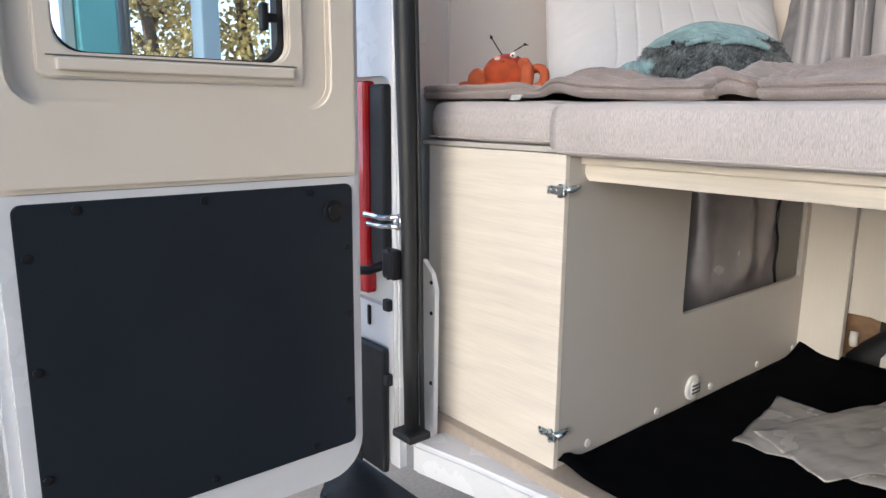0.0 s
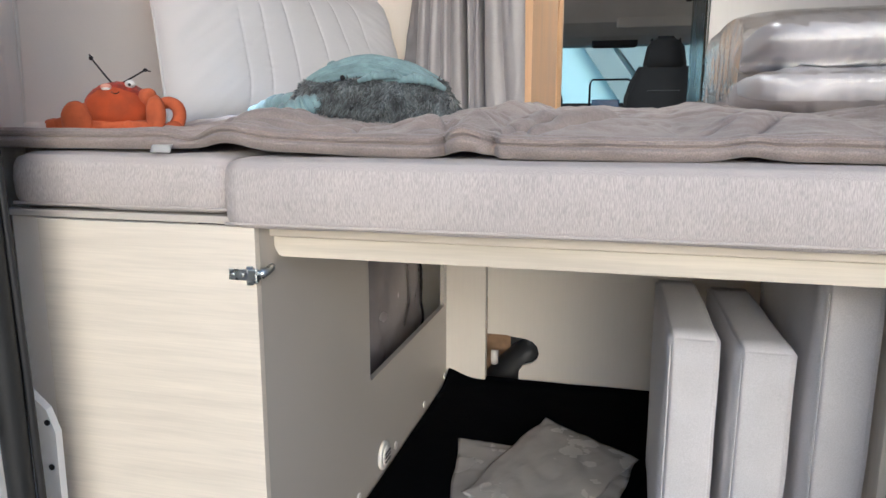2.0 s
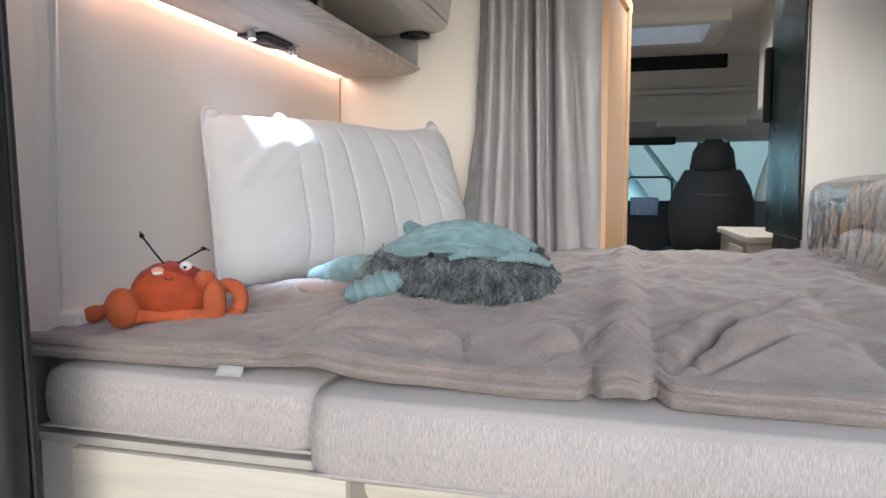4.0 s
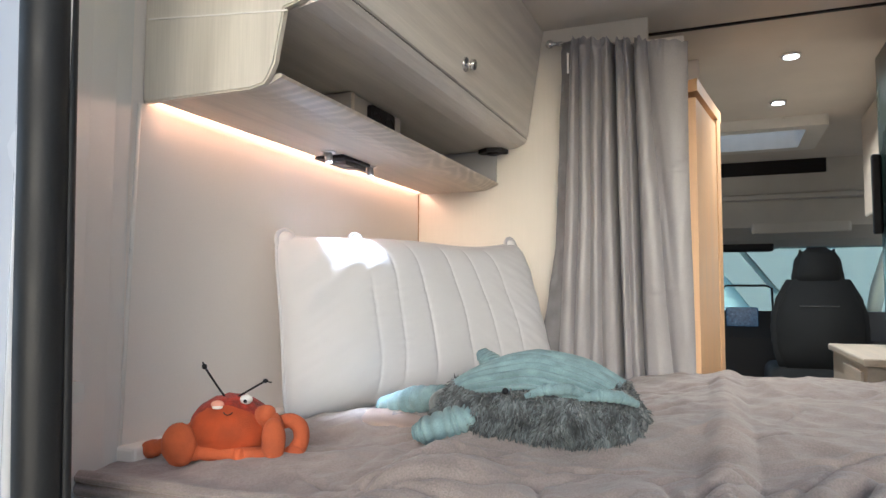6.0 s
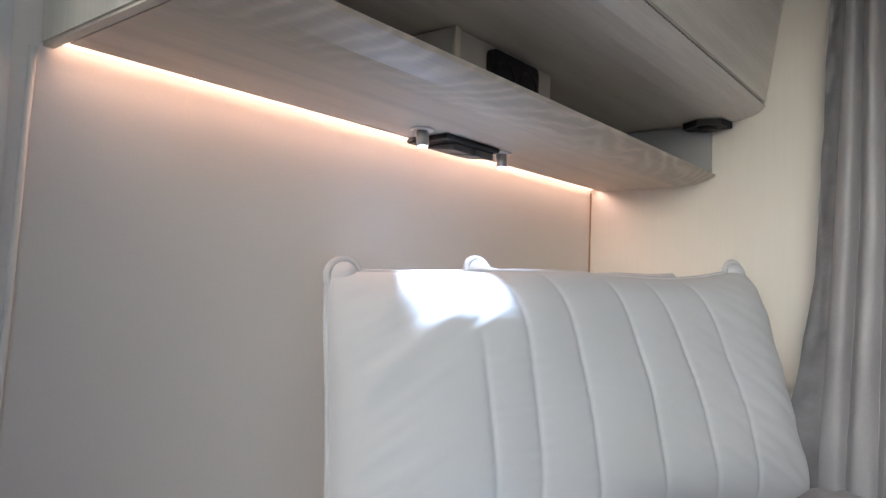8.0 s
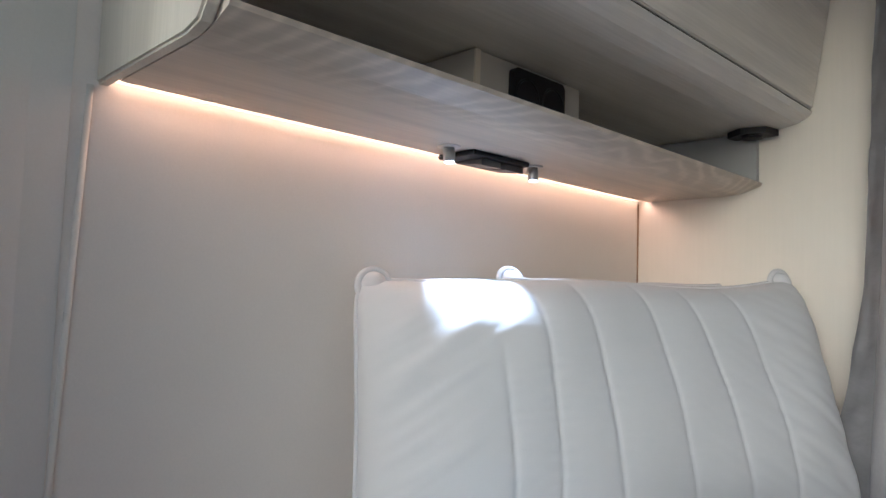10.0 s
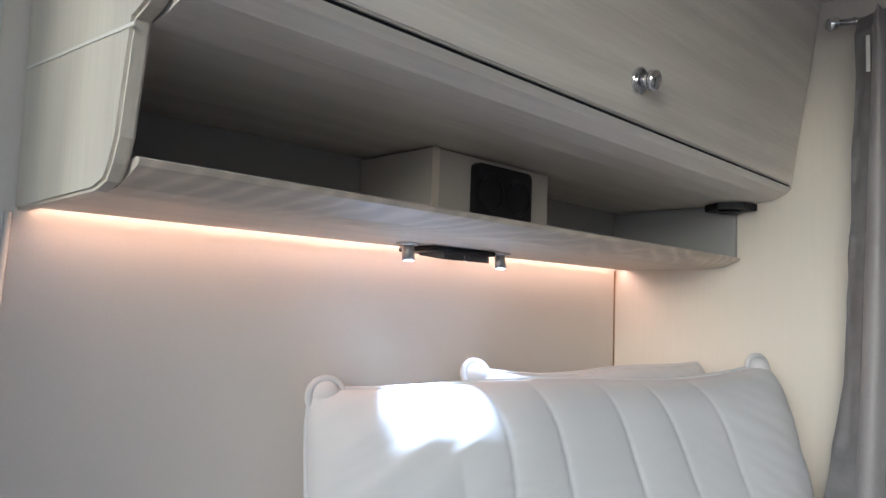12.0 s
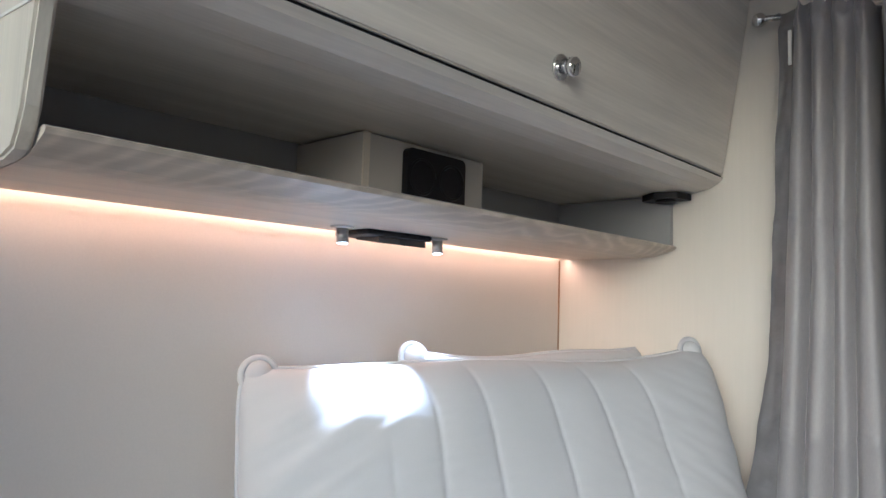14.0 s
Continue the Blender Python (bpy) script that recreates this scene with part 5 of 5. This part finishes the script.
def roll(x0, x1, y0, y1, z0, z1, seed, grow=0.0):
    def at(u, v):
        a = 2 * math.pi * v
        t = 2 * u - 1
        e = (1 - abs(t) ** 6) ** 0.45 if abs(t) < 1 else 0
        cy, cz, ry, rz = (y0 + y1) / 2, (z0 + z1) / 2, (y1 - y0) / 2 * (0.6 + 0.4 * e) * (e > 0 or 0.5) + grow, (z1 - z0) / 2 * (0.25 + 0.75 * e) + grow
        ca, sa = math.cos(a), math.sin(a)
        x = (x0 + x1) / 2 + t * ((x1 - x0) / 2 + grow)
        y = cy + ry * math.copysign(abs(ca) ** 0.65, ca)
        z = cz + rz * math.copysign(abs(sa) ** 0.8, sa)
        d = 0.008 * wob(x, y, z, 9, seed) + 0.006 * wob(x * 3.5, y, z * 0.8, 12, seed + 1) * (1 + 3 * grow)
        return Vector((x, y + d, z + d))
    return at


for x0, z0, z1, s in ((-0.190, 0.986, 1.112, 1), (-0.175, 1.102, 1.232, 2)):
    bm = bmesh.new()
    g = sheet(bm, roll(x0, 0.40, 1.985, 2.66, z0, z1, s), 70, 60)
    for row in (g[0], g[-1]):
        bm.faces.new(row[:-1])
    part("fold", bm, quilt_m, wrap, smooth=True)
    bm = bmesh.new()
    at_ = roll(x0, 0.40, 1.985, 2.66, z0, z1, s, 0.0012)
    tube(bm, [at_(0.42, k / 40) for k in range(10, 31)], 0.0016, 6)
    part("stitching", bm, quilt_m, wrap)


def film_skin(u, v):
    a = 2 * math.pi * v
    k = min(u / 0.3, 1.0)
    x = -0.232 - 0.014 * (1 - k ** 4) + 0.635 * max(u - 0.3, 0) / 0.7
    ca, sa = math.cos(a), math.sin(a)
    y = 2.325 + 0.350 * k * math.copysign(abs(ca) ** 0.4, ca)
    z = 1.110 + 0.129 * k * math.copysign(abs(sa) ** 0.5, sa)
    # rounded where the end turns into the long sides
    turn = math.exp(-(max(u - 0.3, 0) / 0.05)) if u >= 0.3 else max(0.0, (k - 0.8) / 0.2)
    y, z = y + (2.325 - y) * 0.06 * turn, z + (1.11 - z) * 0.14 * turn
    end = 1.0 if u < 0.3 else math.exp(-(u - 0.3) / 0.08)
    x -= 0.75 * end * (0.010 * (1 - 2 * abs(wob(y * 1.5, z * 0.5, 0, 11, 7))) + 0.004 * (1 - 2 * abs(wob(y * 2 + z, z * 0.6, 0, 24, 9))))
    front = 1.0 if ca < -0.25 and u >= 0.3 else 0.0
    y += front * 0.030 * math.exp(-((z - 1.108) / 0.022) ** 2)
    near = front * math.exp(-((z - 1.095) / 0.045) ** 2)
    d = 0.0028 * near * math.sin(120 * (x - 0.6 * (z - 1.1)) + 4 * wob(x, z, 0, 6, 3)) * max(0, 0.4 + 1.6 * wob(x * 1.3, z, 0, 7, 5))
    d += 0.0025 * (1 - 2 * abs(wob(x * 2 + z * 3, y, z, 14, 13))) * (1 - 0.5 * front)
    return Vector((x, y - d * (1 if ca < 0 else -1), min(max(z + d * 0.5, 0.984), 1.245)))


bm = bmesh.new()
sheet(bm, film_skin, 210, 160)
bmesh.ops.remove_doubles(bm, verts=list(bm.verts), dist=0.0002)
o = part("film", bm, film, wrap, "crinkled clear plastic film", smooth=True)
o.visible_shadow = False
bm = bmesh.new()
blob(bm, (0.03, 1.90, 0.988), (0.030, 0.018, 0.013), None, 0)
blob(bm, (0.06, 1.905, 0.996), (0.026, 0.026, 0.022), None, 0)
solid("plush_ornament", bm, orange, "small orange plush toy lying by the wrapped bedding", "soft toy")

# ---- overhead shelf cupboard ----
SY0, SY1 = 1.546, PY - 0.002
cup = thing("overhead_cupboard", (-1.55, 2.17, 1.59), "overhead cupboard with an open shelf and taupe flap door", "cupboard")
bm = bmesh.new()
prof = [(WX + 0.026, SHELF_Z), (-1.50, SHELF_Z), (-1.465, SHELF_Z + 0.003), (-1.44, SHELF_Z + 0.011), (-1.424, SHELF_Z + 0.017), (-1.420, SHELF_Z + 0.022), (-1.428, SHELF_Z + 0.025), (-1.46, SHELF_Z + 0.020), (-1.50, SHELF_Z + 0.017), (WX + 0.026, SHELF_Z + 0.017)]
prism(bm, prof, "y", SY0 + 0.018, SY1)
part("shelf_board", bm, grain_m, cup, "bleached ash shelf board with a rounded lip")
bm = bmesh.new()
end = [(WX + 0.001, SHELF_Z - 0.002), (-1.475, SHELF_Z - 0.002), (-1.447, SHELF_Z + 0.004), (-1.436, SHELF_Z + 0.018), (-1.426, SHELF_Z + 0.038), (-1.422, SHELF_Z + 0.06), (-1.408, 1.72), (-1.385, 1.725), (-1.345, 1.745), (-1.32, 1.775), (-1.268, CEIL), (WX + 0.001, CEIL)]
prism(bm, end, "y", SY0, SY0 + 0.0165)
bmesh.ops.bevel(bm, geom=[e for e in bm.edges if abs(e.verts[0].co.y - e.verts[1].co.y) < 1e-5], offset=0.003, segments=2, affect="EDGES")
part("gap_cover", B(WX + 0.0065, WX + 0.028, SY0 + 0.018, SY1, SHELF_Z + 0.0172, SHELF_Z + 0.021), panel_grey, cup)
ep = part("end_panel", bm, end_m, cup, "bleached ash end panel")
bm = bmesh.new()
prism(bm, [(WX + 0.01, 1.742), (-1.40, 1.712), (-1.40, 1.715), (WX + 0.01, 1.745)], "y", SY0 - 0.0012, SY0 - 0.0002)
part("joint_line", bm, plastic_white, ep)
bm = bmesh.new()
base = [(WX + 0.001, 1.726), (-1.42, 1.722), (-1.385, 1.724), (-1.352, 1.730), (-1.330, 1.741), (-1.322, 1.750), (-1.34, 1.752), (WX + 0.001, 1.745)]
prism(bm, base, "y", SY0 + 0.018, SY1)
part("cupboard_floor", bm, taupe, cup, "taupe rounded cupboard floor")
bm = bmesh.new()
prism(bm, [(-1.3216, 1.7558), (-1.266, CEIL - 0.002), (-1.283, CEIL - 0.002), (-1.338, 1.7558)], "y", SY0 + 0.02, SY1 - 0.002)
bmesh.ops.bevel(bm, geom=list(bm.edges), offset=0.002, segments=2, affect="EDGES")
# black strip added in the open gap, in place of its shade
part("gap_shade_strip", B(-1.348, -1.3265, SY0 + 0.02, SY1, 1.748, 1.7556), plastic_black, cup)
flap = part("flap_door", bm, taupe, cup, "taupe flap door")
bm = bmesh.new()
box(bm, WX + 0.001, WX + 0.006, SY0 + 0.018, SY1, SHELF_Z + 0.018, 1.725)
part("back_board", bm, niche_m, cup, "grey back board darkened for the shade in the niche")
bm = bmesh.new()
box(bm, WX + 0.008, -1.545, 2.012, 2.285, SHELF_Z + 0.018, 1.7215, bev=0.002)
sb = part("socket_box", bm, panel_grey, cup)
part("edge_strip", B(-1.5448, -1.542, 2.012, 2.024, SHELF_Z + 0.018, 1.7213), wood_z, sb)
bm = bmesh.new()
prism(bm, rrect(2.092, 2.225, 1.628, 1.712, 0.010, 4), "x", -1.5446, -1.533)
sk = part("socket", bm, plastic_black, sb, "black double socket")
for y in (2.125, 2.192):
    bm = bmesh.new()
    ring_pts = [(-1.5325, y + 0.027 * math.cos(a), 1.670 + 0.027 * math.sin(a)) for a in [k * 2 * math.pi / 28 for k in range(29)]]
    tube(bm, ring_pts, 0.0022, 6)
    part("socket_rim", bm, plastic_black, sk)
part("side_board", B(WX + 0.0065, -1.428, PY - 0.016, PY - 0.0025, SHELF_Z + 0.0175, 1.7205), niche_m, cup)
# push lock on the flap
kx, ky, kz = -1.3135, 2.168, 1.808
bm = bmesh.new()
way = Vector((1, 0, -0.16)).normalized()
disc(bm, (kx, ky, kz), way, 0.0185, 0.004, 28)
disc(bm, Vector((kx, ky, kz)) + way * 0.004, way, 0.009, 0.014, 20)
disc(bm, Vector((kx, ky, kz)) + way * 0.018, way, 0.0135, 0.009, 24)
part("push_lock", bm, chrome, flap, "chrome push-button lock", smooth=True)
bm = bmesh.new()
prism(bm, [(-1.478, 2.74), (-1.44, 2.715), (-1.395, 2.73), (-1.385, 2.775), (-1.47, 2.78)], "z", 1.708, 1.7215)
disc(bm, (-1.43, 2.75, 1.708), (0, 0, -1), 0.022, 0.005, 18)
part("usb_port", bm, plastic_black, cup, "black corner charging port")

# warm strip of light under the shelf, at the wall
bm = bmesh.new()
box(bm, WX + 0.0015, WX + 0.012, SY0 + 0.0175, SY1 - 0.01, SHELF_Z + 0.004, SHELF_Z + 0.009)
solid("light_strip", bm, warm_led, "glowing warm light strip between shelf and wall", "light strip")
lamp("light_strip_glow", "AREA", look((WX + 0.020, (SY0 + SY1) / 2, SHELF_Z + 0.004), (WX + 1.02, (SY0 + SY1) / 2, SHELF_Z - 0.996)), 1.65, (1.0, 0.51, 0.29), size=(1.22, 0.006))
for y in (2.046, 2.26):
    r_ = thing("reading_lamp", (-1.626, y, SHELF_Z), "tiny aluminium reading spot under the shelf", "lamp", "reading spots")
    bm = bmesh.new()
    tube(bm, [(-1.626, y, SHELF_Z - 0.0002), (-1.626, y, SHELF_Z - 0.003)], [0.019, 0.017], 24)
    part("rose", bm, alu, r_)
    bm = bmesh.new()
    tube(bm, [(-1.626, y, SHELF_Z - 0.003), (-1.624, y, SHELF_Z - 0.026)], 0.0095, 16)
    part("barrel", bm, alu, r_)
    bm = bmesh.new()
    tube(bm, [(-1.624, y, SHELF_Z - 0.0262), (-1.624, y, SHELF_Z - 0.0275)], 0.0078, 16)
    part("lens", bm, cool_led, r_)
lamp("reading_lamp_light", "SPOT", look((-1.624, 2.046, SHELF_Z - 0.032), (-1.522, 2.06, 1.17)), 60, (1.0, 0.97, 0.95), cone=46, blend=1.0)
lamp("reading_lamp_light", "SPOT", look((-1.624, 2.26, SHELF_Z - 0.032), (-1.60, 2.22, 1.17)), 6.0, (1.0, 0.97, 0.95), cone=50, blend=1.0)
sw = thing("light_switch", (-1.645, 2.155, SHELF_Z), "black double light switch under the shelf", "switch")
part("plate", B(-1.69, -1.605, 2.082, 2.226, SHELF_Z - 0.009, SHELF_Z - 0.0003, bev=0.003), plastic_black, sw)
for y in (2.115, 2.175):
    bm = bmesh.new()
    prism(bm, [(-1.675, SHELF_Z - 0.0095), (-1.618, SHELF_Z - 0.0095), (-1.618, SHELF_Z - 0.020), (-1.675, SHELF_Z - 0.012)], "y", y, y + 0.048)
    part("rocker", bm, plastic_grey, sw)

# ---- curtain and its rod ----
curtain = thing("curtain", (-1.0, PY - 0.04, 1.0), "grey satin curtain gathered on a rod", "curtain")


# creases between the pleats: place at the top and at the foot, and extra depth
CREASES = ((-1.132, -1.160, 0.014), (-1.100, -1.112, 0.008), (-1.066, -1.078, 0.014), (-1.034, -1.014, 0.075), (-1.002, -0.985, 0.006), (-0.974, -0.955, 0.062), (-0.930, -0.870, 0.003))


def curtain_skin(u, v):
    z = 2.036 - 1.05 * v - 0.055 * u * (1 - v)
    xr = -0.815 - 0.004 * math.sin(v * 5)
    xl = -1.160 - 0.042 * v - 0.015 * max(0, v - 0.6)
    x = xl + (xr - xl) * u
    stops = [xl]
    y = PY - 0.082
    for i, (top, foot, d) in enumerate(CREASES):
        c = top + (foot - top) * v ** 1.2 + 0.005 * wob(v * 2.2, i * 3.7, 0, 1, 5)
        stops.append(max(c, stops[-1] + 0.004))
        dx = x - c
        y += d * (0.8 + 0.5 * wob(v * 1.8, top * 30, 0, 1)) * math.exp(-(dx / 0.007) ** 2)
    stops.append(xr + 0.001)
    for i, (a, b) in enumerate(zip(stops, stops[1:])):
        if a <= x <= b:
            f = (x - a) / (b - a)
            swell = min(0.62 * (b - a), 0.025) * (0.75 + 0.5 * wob(v * 2.0, i * 5.1, 0, 1, 2)) * (1 - 0.25 * v)
            y -= swell * max(math.sin(math.pi * f), 0.0) ** 0.65 * (1 + 0.35 * math.sin(3 + i * 2.1) * (f - 0.5))
    # a slack drag fold across the wide outer pleat
    line = -0.935 + 0.10 * v
    y += 0.007 * math.exp(-((x - line) / 0.010) ** 2) * math.exp(-((v - 0.42) / 0.28) ** 2)
    y -= 0.005 * wob(u * 5, v * 3, 0, 1, 3) + 0.003 * wob(u * 9 + v * 6, v * 6 - u * 5, 0, 1, 6)
    y -= 0.012 * max(0, (v - 0.80) / 0.20) * wob(u * 9, v * 9, 0, 1, 8)
    if v < 0.07:
        fade = (0.07 - v) / 0.07
        loose = 1 if u < 0.66 else 0.25
        y += 0.009 * fade * math.sin(u * 95 + 3 * math.sin(u * 17)) * loose - 0.010 * math.exp(-((v - 0.028) / 0.012) ** 2) * loose
        z += 0.011 * fade * abs(math.sin(u * 48 + 2 * math.sin(u * 11))) * (1 if u < 0.66 else 0.4)
    for c in (0.362, 0.376, 0.722, 0.734):
        reach = max(0, wob(u * 4.5, c * 19, 0, 1) + 0.2)
        y -= 0.004 * math.exp(-((v - c - 0.004 * math.sin(u * 9)) / 0.004) ** 2) * min(reach * 3, 1)
    return (x, y, z)


bm = bmesh.new()
sheet(bm, curtain_skin, 340, 140)
part("cloth", bm, satin, curtain, smooth=True)
bm = bmesh.new()


def hem_skin(u, v):
    x, y, z = curtain_skin(0, v)
    wide = 0.029 + 0.055 * max(0, (v - 0.55) / 0.45) ** 1.6
    return (x - wide * u - 0.004 * u * wob(v * 12, u, 0, 1), y + 0.014 * u + 0.009 * wob(v * 18, u * 2 + v * 3, 0, 1, 4) * u, z)


sheet(bm, hem_skin, 10, 160)
part("hem", bm, satin_dark, curtain, "darker crinkled side hem", smooth=True)
part("care_label", B(-1.171, -1.165, PY - 0.089, PY - 0.086, 1.93, 1.995), tag_m, curtain)
rod = thing("curtain_rod", (-1.0, PY - 0.04, 2.03), "slim chrome curtain rod with a ball end", "curtain rod")
bm = bmesh.new()
tube(bm, [(-1.225, PY - 0.045, 2.046), (-0.83, PY - 0.045, 1.990)], 0.006, 12)
part("bar", bm, chrome, rod)
bm = bmesh.new()
blob(bm, (-1.235, PY - 0.045, 2.046), (0.014, 0.014, 0.014))
part("ball_end", bm, chrome, rod)
bm = bmesh.new()
tube(bm, [(-1.20, PY - 0.045, 2.046), (-1.20, PY, 2.05)], 0.005, 8)
part("bracket", bm, chrome, rod)

# overhead cupboard on the other side, a corner of which shows
bm = bmesh.new()
prism(bm, [(0.02, 1.70), (0.06, 1.665), (RX, 1.66), (RX, CEIL), (-0.10, CEIL), (-0.04, 1.79)], "y", 2.2, PY - 0.002)
solid("overhead_cupboard_right", bm, panel_grey, "grey overhead cupboard on the other side", "cupboard")
